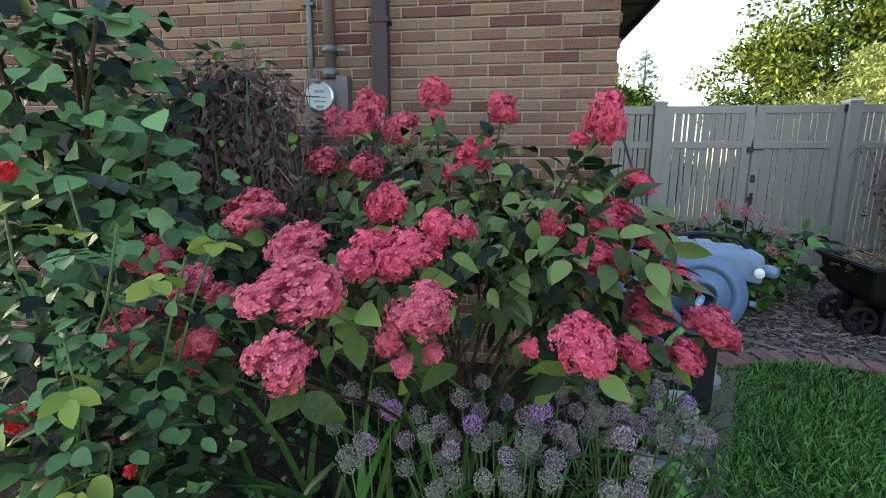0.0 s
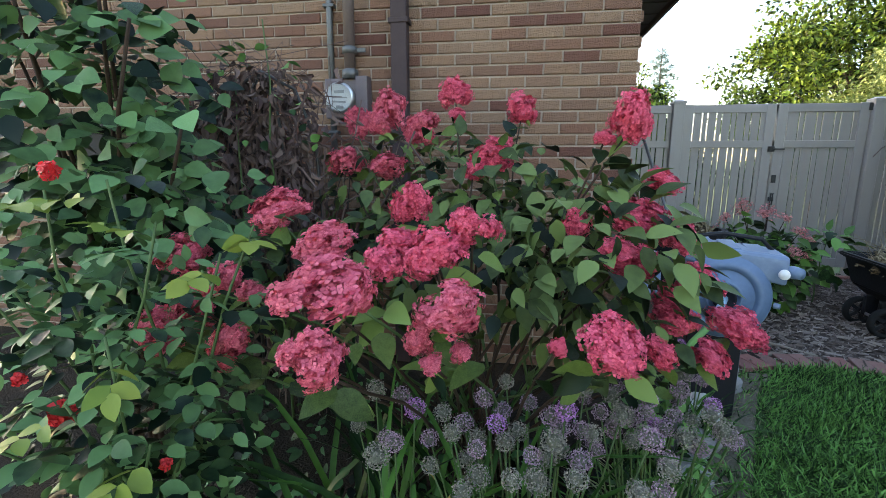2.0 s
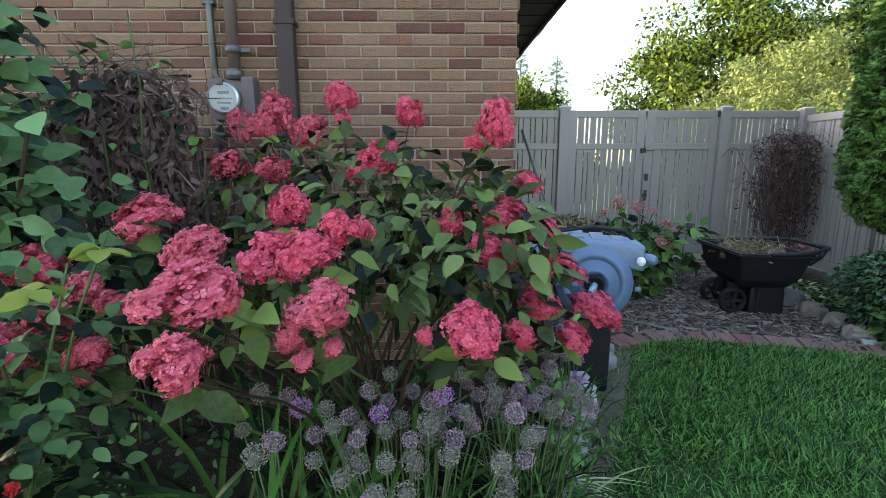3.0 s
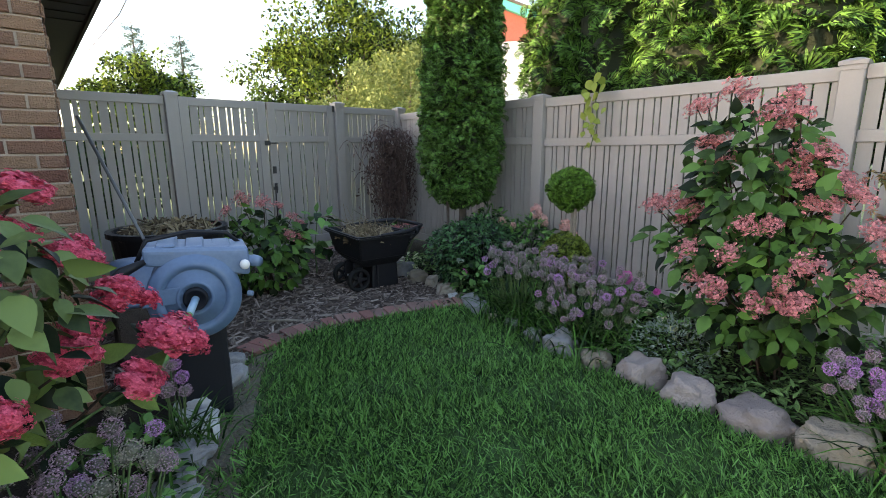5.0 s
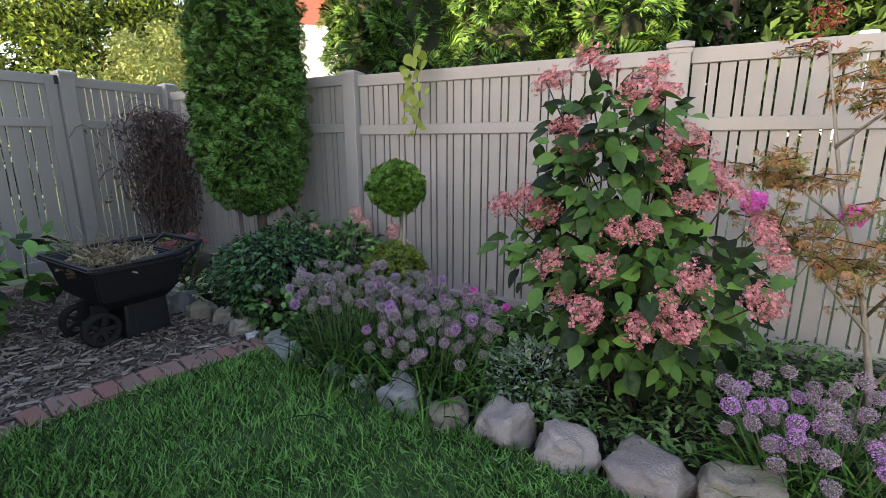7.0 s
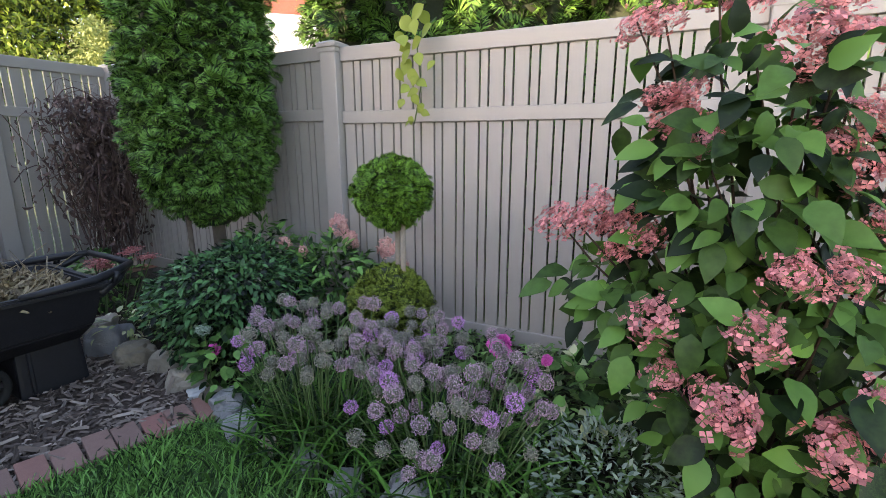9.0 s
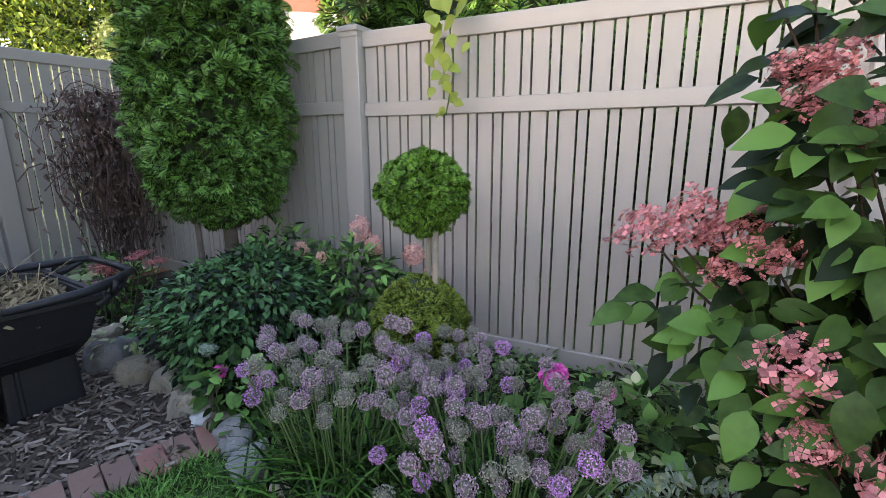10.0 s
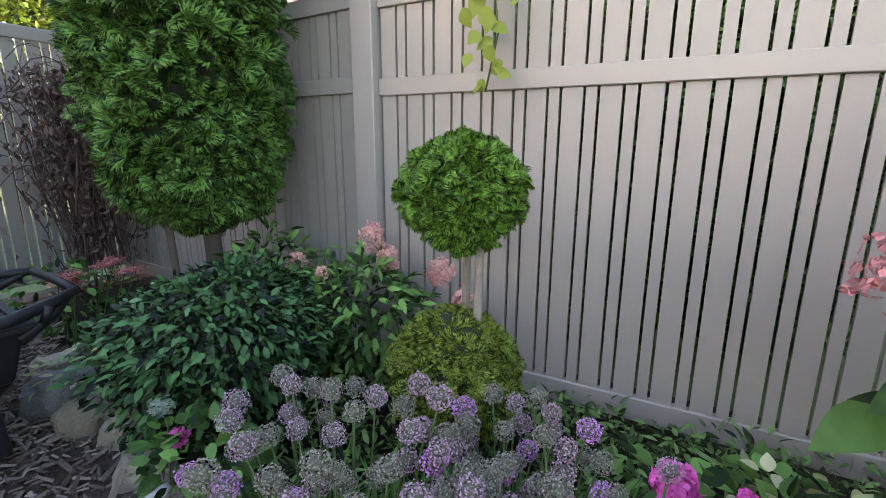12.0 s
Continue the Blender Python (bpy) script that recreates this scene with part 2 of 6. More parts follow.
gb.inputs["Transmission Weight"].default_value, gb.inputs["Roughness"].default_value, gb.inputs["IOR"].default_value = 1.0, 0.02, 1.3
M["glass"] = gm


# ---- mesh tools ----
class Geo:
    """Gathers vertices and faces for one mesh."""
    def __init__(self):
        self.v, self.f, self.n = [], [], 0

    def add(self, v, f):
        v = np.asarray(v, float).reshape(-1, 3)
        self.v.append(v)
        self.f += [tuple(int(i) + self.n for i in q) for q in f]
        self.n += len(v)
        return self

    def mesh(self, name, mat, smooth=False):
        me = bpy.data.meshes.new(name)
        me.from_pydata(np.concatenate(self.v).tolist() if self.v else [], [], self.f)
        me.materials.append(mat)
        if smooth:
            me.polygons.foreach_set("use_smooth", [True] * len(me.polygons))
        me.update()
        return me


def mesh_part(name, me, parent=None, label="", m=None):
    ob = new(name, me)
    if m is not None:
        ob.matrix_basis = m
    if parent is not None:
        ob.parent = parent
    if label:
        ob["label"] = label
    return ob


def geo_part(name, g, mat, parent=None, label="", smooth=False, m=None):
    return mesh_part(name, g.mesh(name, mat, smooth), parent, label, m)


def part(name, bm, mat, parent=None, label="", smooth=False, m=None):
    me = bpy.data.meshes.new(name)
    bm.to_mesh(me); bm.free()
    me.materials.append(mat)
    if smooth:
        me.polygons.foreach_set("use_smooth", [True] * len(me.polygons))
    return mesh_part(name, me, parent, label, m)


def thing(name, at, label, category, group="", kind=""):
    ob = new(name)
    ob.location = at
    ob.empty_display_size = 0.1
    return tagged(ob, label, category, group, kind)


def box(lo, hi, bevel=0.0, seg=1):
    bm = bmesh.new()
    bmesh.ops.create_cube(bm, size=1.0)
    lo, hi = Vector(lo), Vector(hi)
    for v in bm.verts:
        v.co = Vector([(lo[i] + hi[i]) / 2 + v.co[i] * (hi[i] - lo[i]) for i in range(3)])
    if bevel:
        bmesh.ops.bevel(bm, geom=bm.edges[:], offset=bevel, segments=seg, affect="EDGES", profile=0.6)
    return bm


BOXF = [(0, 3, 2, 1), (4, 5, 6, 7), (0, 1, 5, 4), (1, 2, 6, 5), (2, 3, 7, 6), (3, 0, 4, 7)]


def boxv(lo, hi):
    (a, b, c), (d, e, f) = lo, hi
    return [(a, b, c), (d, b, c), (d, e, c), (a, e, c), (a, b, f), (d, b, f), (d, e, f), (a, e, f)]


def lathe(profile, seg=24, axis="z"):
    """Turned shape from (radius, height) pairs."""
    v, f = [], []
    for r, h in profile:
        for i in range(seg):
            a = 2 * math.pi * i / seg
            p = (r * math.cos(a), r * math.sin(a), h)
            v.append(p if axis == "z" else ((p[0], -p[2], p[1]) if axis == "y" else (p[2], p[0], p[1])))
    for j in range(len(profile) - 1):
        for i in range(seg):
            k = (i + 1) % seg
            f.append((j * seg + i, j * seg + k, (j + 1) * seg + k, (j + 1) * seg + i))
    return v, f


def tube(path, radii, seg=6, cap=True):
    """A tube along points; radii one or many."""
    P = [Vector(p) for p in path]
    R = list(radii) if hasattr(radii, "__len__") else [radii] * len(P)
    v, f = [], []
    side = None
    for i, p in enumerate(P):
        d = (P[min(i + 1, len(P) - 1)] - P[max(i - 1, 0)]).normalized()
        if side is None:
            side = d.cross(Vector((0.31, 0.87, 0.37))).normalized()
        side = (side - d * side.dot(d)).normalized()
        o = d.cross(side)
        for k in range(seg):
            a = 2 * math.pi * k / seg
            v.append(p + (side * math.cos(a) + o * math.sin(a)) * R[i])
    for i in range(len(P) - 1):
        for k in range(seg):
            q = (k + 1) % seg
            f.append((i * seg + k, i * seg + q, (i + 1) * seg + q, (i + 1) * seg + k))
    if cap:
        f += [tuple(reversed(range(seg))), tuple(range((len(P) - 1) * seg, len(P) * seg))]
    return v, f


def bow(a, b, lift=0.0, sag=(0, 0, 0), n=6, jitter=0.0):
    """Points from a to b that rise first and lean out later."""
    a, b, sag = Vector(a), Vector(b), Vector(sag)
    out = []
    for i in range(n + 1):
        t = i / n
        p = a.lerp(b, t)
        p.x, p.y = a.x + (b.x - a.x) * t ** 1.5, a.y + (b.y - a.y) * t ** 1.5
        p += sag * math.sin(math.pi * t) + Vector((0, 0, lift * math.sin(math.pi * t)))
        if jitter and 0 < i < n:
            p += Vector(rng.normal(0, jitter, 3))
        out.append(p)
    return out


def leaf_shape(width=0.5, fold=0.12, droop=0.15, rows=4, point=1.0, wave=0.0):
    """A leaf of length 1 along y, folded at its midrib, tip drooping."""
    v, f = [(0, 0, 0)], []
    for i in range(1, rows):
        t = i / rows
        w = width * 0.5 * (math.sin(math.pi / 2 * t / 0.4) ** 0.75 if t < 0.4 else math.cos(math.pi / 2 * (t - 0.4) / 0.6) ** point)
        z = -droop * t * t
        v += [(-w, t, z + fold * w * 2 + wave * math.sin(i * 2.3)), (0, t, z), (w, t, z + fold * w * 2 - wave * math.sin(i * 2.3))]
    v.append((0, 1, -droop))
    last = len(v) - 1
    f += [(0, 2, 1), (0, 3, 2)]
    for i in range(rows - 2):
        k = 1 + 3 * i
        f += [(k, k + 1, k + 4, k + 3), (k + 1, k + 2, k + 5, k + 4)]
    k = last - 3
    f += [(k, k + 1, last), (k + 1, k + 2, last)]
    return np.array(v), f


SMALL_LEAF = (np.array([(0, 0, 0), (-0.28, 0.45, 0.06), (0, 0.5, -0.03), (0.28, 0.45, 0.06), (0, 1, -0.1)]), [(0, 2, 1), (0, 3, 2), (1, 2, 4), (2, 3, 4)])
CHIP = (np.array([(-0.12, 0, 0), (0.12, 0, 0), (0.1, 1, 0.02), (-0.09, 1, 0), (0, 0.05, 0.14), (0, 0.95, 0.12)]), [(0, 1, 4), (1, 2, 5, 4), (2, 3, 5), (3, 0, 4, 5)])


def spray_shape():
    """A flat frond: a thin axis with narrow scaly side shoots."""
    v, f = [(-0.05, 0, 0), (0.05, 0, 0), (0, 1, 0.04)], [(0, 1, 2)]
    for y, L in ((0.12, 0.34), (0.34, 0.36), (0.56, 0.28)):
        for e in (-1, 1):
            k = len(v)
            v += [(0, y, 0), (e * L, y + L * 0.85, -0.04), (e * L * 0.7, y + L * 0.25, 0.02)]
            f.append((k, k + 1, k + 2) if e < 0 else (k, k + 2, k + 1))
    return np.array(v), f


SPRAY = spray_shape()


def frames_of(pos, way, nrm, size):
    """Matrices with y along way and z near nrm, for arrays of n."""
    way = way / np.maximum(np.linalg.norm(way, axis=1, keepdims=True), 1e-9)
    x = np.cross(way, nrm)
    x /= np.maximum(np.linalg.norm(x, axis=1, keepdims=True), 1e-9)
    z = np.cross(x, way)
    s = np.asarray(size).reshape(-1, 1)
    return np.stack([x * s, way * s, z * s, pos], axis=2)


def scatter(g, shape, pos, way, nrm, size):
    v0, f0 = shape
    m = frames_of(np.asarray(pos, float), np.asarray(way, float), np.asarray(nrm, float), size)
    v = np.einsum("nij,kj->nki", m[:, :, :3], v0) + m[:, None, :, 3]
    k, n = len(v0), len(m)
    base = g.n
    g.v.append(v.reshape(-1, 3))
    f0l = [np.array(q) for q in f0]
    for q in f0l:
        idx = (np.arange(n)[:, None] * k + q[None, :] + base).tolist()
        g.f += [tuple(r) for r in idx]
    g.n += k * n
    return g


def unit(n):
    d = rng.normal(0, 1, (n, 3))
    return d / np.linalg.norm(d, axis=1, keepdims=True)


# ---- ground ----
def sheet(name, ring, z, mat, label, category):
    """A flat, finely cut sheet of ground inside a closed outline."""
    bm = bmesh.new()
    bm.faces.new([bm.verts.new((x, y, z)) for x, y in ring])
    bmesh.ops.triangulate(bm, faces=bm.faces[:])
    ob = part(name, bm, mat)
    return tagged(ob, label, category, kind="structure")


def inside(x, y, ring):
    r = np.array(ring)
    a, b = r, np.roll(r, -1, axis=0)
    c = np.zeros(len(x), bool)
    for (ax, ay), (bx, by) in zip(a, b):
        hit = ((ay > y) != (by > y)) & (x < (bx - ax) * (y - ay) / (by - ay + 1e-12) + ax)
        c ^= hit
    return c


LEFT_EDGE = [(-5, 1.15), (-1.2, 1.25), (-0.2, 1.35), (0.35, 1.5), (0.6, 1.78), (0.78, 2.15), (0.98, 2.6), (1.22, 2.9), (1.42, 3.08)]
BRICK_EDGE = [(1.42, 3.08), (1.7, 3.17), (2.05, 3.19), (2.42, 3.12), (2.8, 3.01), (3.18, 2.87)]
STONE_EDGE = [(3.18, 2.87), (3.1, 2.6), (3.06, 2.3), (2.98, 1.75), (2.94, 1.2), (2.9, 0.6), (2.87, 0.0), (2.84, -0.8), (2.75, -2.0), (2.6, -6.0)]
LAWN = LEFT_EDGE + BRICK_EDGE[1:] + STONE_EDGE[1:] + [(-5, -6)]
sheet("ground", [(-400, -400), (400, -400), (400, 400), (-400, 400)], -0.03, M["far_ground"], "rough grass ground around the yard", "ground")
sheet("lawn", LAWN, 0.0, M["turf"], "mown green lawn with a thin worn margin", "lawn")
MULCH = BRICK_EDGE + [(3.35, 3.3), (3.4, 3.75), (3.45, 4.15), (3.7, 4.8), (4.3, 6.2), (0.6, 6.2), (0.6, 3.0), (1.3, 2.98)]
sheet("mulched_path", MULCH, -0.004, M["mulch"], "shredded brown bark mulch before the gate", "mulch")
sheet("flower_bed_soil", LEFT_EDGE + [(0.6, 3.0), (-5, 3.0)], -0.012, M["soil"], "dark soil of the bed along the house", "soil")
sheet("border_soil", STONE_EDGE + [(4.9, -6), (4.9, 6.2), (4.2, 6.2), (3.7, 4.8), (3.4, 3.75)], -0.016, M["soil"], "dark soil of the border along the fence", "soil")
sheet("worn_margin", [(0.3, 1.45), (0.6, 1.75), (0.8, 2.15), (1.0, 2.58), (1.25, 2.9), (1.42, 3.06), (1.6, 3.08), (1.4, 2.85), (1.25, 2.55), (1.05, 2.1), (0.85, 1.7), (0.62, 1.4), (0.4, 1.3)], 0.004, M["worn"], "bare trodden earth along the lawn's edge", "earth")


def grass_blades():
    n = 215000
    x, y = rng.uniform(-1.2, 3.2, n), rng.uniform(-1.6, 3.25, n)
    keep = inside(x, y, LAWN)
    worn = inside(x, y, [(0.2, 1.35), (0.6, 1.75), (0.8, 2.15), (1.0, 2.58), (1.25, 2.9), (1.45, 3.08), (1.55, 3.05), (1.35, 2.75), (1.2, 2.45), (1.0, 2.0), (0.8, 1.6), (0.5, 1.3)])
    clump = np.sin(x * 5.1 + 2 * np.sin(y * 3.3)) * np.sin(y * 4.7 + 1.7 * np.sin(x * 2.9))
    keep &= ~(worn & (rng.random(n) < 0.8 + 0.25 * np.sin(x * 23) * np.sin(y * 19))) & (rng.random(n) < 0.75 + 0.25 * clump)
    x, y, clump = x[keep], y[keep], clump[keep]
    n = len(x)
    lean = rng.normal(0, 0.75, (n, 2)) + 0.3 * np.stack([np.sin(y * 2.2 + x), np.cos(x * 2.6)], 1)
    way = np.concatenate([lean, np.ones((n, 1))], 1)
    nrm = np.concatenate([rng.normal(0, 1, (n, 2)), np.zeros((n, 1))], 1)
    blade = (np.array([(-0.045, 0, 0), (0.045, 0, 0), (0.04, 0.55, 0.06), (-0.04, 0.55, 0.06), (0, 1, 0.28)]), [(0, 1, 2, 3), (3, 2, 4)])
    size = rng.uniform(0.04, 0.08, n) * (1 + 0.25 * clump)
    g = scatter(Geo(), blade, np.stack([x, y, np.zeros(n)], 1), way, nrm, size)
    tagged(geo_part("grass", g, M["grass"]), "short green lawn grass, uneven and freshly mown", "grass", kind="stuff")
    n = 2600
    x, y = rng.uniform(0.3, 1.7, n), rng.uniform(1.2, 3.15, n)
    d = np.abs(np.interp(y, [1.3, 1.78, 2.15, 2.6, 3.1], [0.35, 0.6, 0.78, 0.98, 1.42]) + 0.18 - x)
    k = inside(x, y, LAWN) & (d < 0.26)
    x, y = x[k], y[k]
    n = len(x)
    way = np.concatenate([rng.normal(0, 1, (n, 2)), rng.uniform(0.1, 0.6, (n, 1))], 1)
    g = scatter(Geo(), blade, np.stack([x, y, np.full(n, 0.003)], 1), way, unit(n), rng.uniform(0.02, 0.045, n))
    tagged(geo_part("dry_grass", g, M["drygrass"]), "straw-coloured dry grass on the worn margin", "dry grass", kind="stuff")


grass_blades()


def mulch_chips():
    n = 15000
    x, y = rng.uniform(0.6, 4.0, n), rng.uniform(2.95, 6.1, n)
    k = inside(x, y, MULCH) & (rng.random(n) < np.clip(1.5 - (y - 3) * 0.35, 0.3, 1))
    x, y = x[k], y[k]
    n = len(x)
    way = np.concatenate([rng.normal(0, 1, (n, 2)), rng.normal(0, 0.22, (n, 1))], 1)
    nrm = np.concatenate([rng.normal(0, 0.35, (n, 2)), np.ones((n, 1))], 1)
    size = rng.gamma(4, 0.009, n) + 0.012
    g = scatter(Geo(), CHIP, np.stack([x, y, rng.uniform(0.0, 0.014, n)], 1), way, nrm, size)
    tagged(geo_part("wood_chips", g, M["chip"]), "shredded grey-brown bark chips lying loose", "mulch", kind="stuff")


mulch_chips()


# ---- house ----
COURSE, PITCH = 0.0677, 0.213
house_x, house_y = 0.59, 2.95


def brick_mesh(length, depth=0.03, rough=0.0025):
    """A brick along x, front at y = 0 facing -y, with worn edges."""
    h, b = 0.057, 0.004
    g = Geo()
    v = [(0, depth, 0), (length, depth, 0), (length, depth, h), (0, depth, h), (0, b, 0), (length, b, 0), (length, b, h), (0, b, h),
         (b, 0, b), (length - b, 0, b), (length - b, 0, h - b), (b, 0, h - b)]
    g.add(v, [(0, 4, 7, 3), (1, 2, 6, 5), (3, 7, 6, 2), (0, 1, 5, 4), (4, 5, 9, 8), (5, 6, 10, 9), (6, 7, 11, 10), (7, 4, 8, 11), (8, 9, 10, 11)])
    return g


wall = part("wall_south", box((-6.5, house_y, 0), (house_x - 0.002, house_y + 0.22, 2.62)), M["mortar"])
tagged(wall, "weathered tan and red brick house wall", "wall", kind="structure")
side = part("wall_east", box((house_x - 0.22, house_y + 0.222, 0), (house_x, 12.0, 2.62)), M["mortar"])
tagged(side, "brick side wall of the house", "wall", kind="structure")
gab = bmesh.new()
gv = [gab.verts.new(p) for p in [(-6.5, house_y + 0.01, 2.62), (house_x, house_y + 0.01, 2.62), (-2.95, house_y + 0.01, 4.3), (-6.5, house_y + 0.2, 2.62), (house_x, house_y + 0.2, 2.62), (-2.95, house_y + 0.2, 4.3)]]
for q in ((0, 1, 2), (5, 4, 3), (0, 3, 4, 1), (1, 4, 5, 2), (2, 5, 3, 0)):
    gab.faces.new([gv[i] for i in q])
tagged(part("wall_gable", gab, M["brick_rest"]), "brick gable above the wall", "wall", kind="structure")


def roof_slab(name, x0, x1, z0, z1):
    bm = bmesh.new()
    v = [bm.verts.new(p) for p in [(x0, house_y - 0.04, z0), (x1, house_y - 0.04, z1), (x1, 12.2, z1), (x0, 12.2, z0), (x0, house_y - 0.04, z0 + 0.1), (x1, house_y - 0.04, z1 + 0.1), (x1, 12.2, z1 + 0.1), (x0, 12.2, z0 + 0.1)]]
    for q in BOXF:
        bm.faces.new([v[i] for i in q])
    return part(name, bm, M["roof"])


roof = thing("roof", (-2.95, 7, 4.3), "low-pitched dark shingled house roof", "roof", kind="structure")
for nm, a in (("roof_slope", (1.02, -2.95, 2.56, 4.32)), ("roof_slope", (-6.9, -2.95, 2.56, 4.32))):
    ob = roof_slab(nm, *a)
    ob.parent = roof
    ob.matrix_parent_inverse = pose(-2.95, 7, 4.3).inverted()
eave = part("eave", box((house_x, house_y - 0.03, 2.5), (1.0, 12.0, 2.515)), M["soffit"])
tagged(eave, "dark brown ribbed soffit under the eave", "eave", kind="structure")
for i in range(9):
    y = house_y + 0.12 + i * 0.3
    part("soffit_rib", box((house_x + 0.003, y, 2.492), (0.99, y + 0.02, 2.4999)), M["soffit"], eave)
part("fascia", box((1.0, house_y - 0.03, 2.46), (1.025, 12.0, 2.6)), M["soffit"], eave, "dark brown fascia board")


# ---- fences ----
def fence_slat(w, h):
    g = Geo()
    g.add(boxv((-w / 2, 0, 0), (w / 2, 0.018, h)), BOXF)
    return g


SLATS = {}


def slat_mesh(w, h, mat):
    key = (round(w, 4), round(h, 4), mat.name)
    if key not in SLATS:
        SLATS[key] = fence_slat(w, h).mesh("slat", mat)
    return SLATS[key]


def fence_panel(parent, length, z0, at, gap=0.012, top=1.845, stiles=0.0):
    """Slatted panel along local x from 0 to length, front at y = 0; at: its matrix. top: height of panel."""
    mid = top - 0.482
    fr = 0.0
    for lo, hi in ((0.0, 0.105), (mid, mid + 0.08), (top - 0.09, top)):
        part("rail", box((0, 0, z0 + lo), (length, 0.045, z0 + hi), 0.004), M["vinyl"], parent, m=at)
    if stiles:
        for x in (0, length - stiles):
            part("stile", box((x, -0.003, z0), (x + stiles, 0.048, z0 + top + 0.003), 0.004), M["vinyl"], parent, m=at)
        fr = stiles
    n = max(1, int((length - 2 * fr) / 0.145))
    pair = (length - 2 * fr) / n
    narrow = 0.042
    wide = pair - narrow - 2 * gap
    for k in range(n):
        x = fr + k * pair + gap
        for w, cx in ((wide, x + wide / 2), (narrow, x + wide + gap + narrow / 2)):
            for lo, hi in ((0.1, mid + 0.005), (mid + 0.075, top - 0.085)):
                mesh_part("slat", slat_mesh(w, hi - lo, M["vinyl_back"]), parent, m=at @ pose(cx, 0.014, z0 + lo))


def fence_post(parent, x, y, z, h=1.92, w=0.127, rz=0.0):
    m = pose(x, y, z, 0, 0, rz)
    p = part("post", box((-w / 2, -w / 2, -0.05 - z), (w / 2, w / 2, h - 0.045 - z), 0.005), M["vinyl"], parent, m=m)
    g = Geo()
    a, b, c = w / 2 + 0.012, w / 2 + 0.004, w / 2 - 0.035
    t = h - z
    for r0, z0, r1, z1 in ((b, t - 0.075, b, t - 0.045), (a, t - 0.045, a, t - 0.02), (a, t - 0.02, c, t)):
        v = [(s * r0, q * r0, z0) for s, q in ((-1, -1), (1, -1), (1, 1), (-1, 1))] + [(s * r1, q * r1, z1) for s, q in ((-1, -1), (1, -1), (1, 1), (-1, 1))]
        g.add(v, BOXF)
    geo_part("cap", g, M["vinyl"], p, "stepped square post cap")


side_fence = tagged(new("fence"), "tall taupe vinyl fence with alternating wide and narrow slats", "fence", "yard fence")
SX = 4.535
YS = [3.13, 0.655, -1.82, -4.3]
for y in YS:
    fence_post(side_fence, SX, y, 0)
for a, b in zip(YS, YS[1:]):
    fence_panel(side_fence, a - b - 0.127, 0.03, pose(SX - 0.018, a - 0.0635, 0, 0, 0, -90))
corner = Vector((4.78, 5.97, 0))
d = Vector((SX, 3.13, 0)) - corner
ang = math.degrees(math.atan2(d.y, d.x))
fence_panel(side_fence, d.length - 0.127, 0.05, pose(corner.x, corner.y, 0, 0, 0, ang) @ pose(0.0635, -0.018, 0))

gate_fence = tagged(new("fence"), "tall grey-taupe vinyl fence beside the gate", "fence", "yard fence")
GY, GZ = 6.0, 0.1
for x in (0.68, 1.715, 3.76):
    fence_post(gate_fence, x, GY, GZ, 2.02)
fence_post(gate_fence, corner.x, corner.y, 0.05, 2.0)
fence_panel(gate_fence, 1.715 - 0.68 - 0.127, GZ + 0.016, pose(0.7435, GY - 0.018, 0), 0.015)
fence_panel(gate_fence, corner.x - 3.76 - 0.127, GZ + 0.016, pose(3.8235, GY - 0.018, 0), 0.014)


def gate_leaf(x0, x1, hinge_at):
    gate = thing("gate", (x0, GY - 0.01, GZ), "closed slatted vinyl gate leaf with black hardware", "gate", "double gate")
    fence_panel(gate, x1 - x0, 0.016, pose(0, 0, 0), 0.015, stiles=0.1)
    return gate


g1 = gate_leaf(1.79, 2.755, 0)
g2 = gate_leaf(2.775, 3.69, 1)
lat = part("latch", box((-0.065, -0.035, 1.335), (0.0, -0.004, 1.395), 0.004), M["black_iron"], g2, "black drop latch")
part("latch_arm", box((-0.02, -0.045, 1.357), (0.1, -0.031, 1.372), 0.003), M["black_iron"], g2)
part("lock_plate", box((0.012, -0.022, 0.985), (0.058, -0.004, 1.075), 0.003), M["black_iron"], g2, "small black lock plate")
hg = Geo()
hg.add(*tube([(0.03, -0.01, 0.86), (0.03, -0.05, 0.86), (0.03, -0.055, 0.84), (0.03, -0.055, 0.76), (0.03, -0.05, 0.74), (0.03, -0.01, 0.74)], 0.008))
hg.add(boxv((0.0, -0.03, 0.775), (0.055, -0.012, 0.82)), BOXF)
geo_part("handle", hg, M["black_iron"], g2, "black pull handle")
geo_part("drop_bolt", Geo().add(*tube([(0.055, -0.03, 0.86), (0.02, -0.03, 0.86), (0.02, -0.03, 0.42)], 0.008, 8)), M["black_iron"], g2, "black drop bolt", True)
part("hinge", box((0.89, -0.022, 1.78), (0.93, -0.006, 1.86), 0.003), M["black_iron"], g2, "black hinge")


# ---- plant parts ----
LEAF_BROAD = leaf_shape(0.6, 0.14, 0.26, 6, 1.0, 0.012)
LEAF_OVAL = leaf_shape(0.62, 0.1, 0.12, 5, 0.8)
LEAF_LONG = leaf_shape(0.36, 0.14, 0.2, 4)
LEAF_HEART = leaf_shape(0.74, 0.1, 0.16, 7, 1.1)


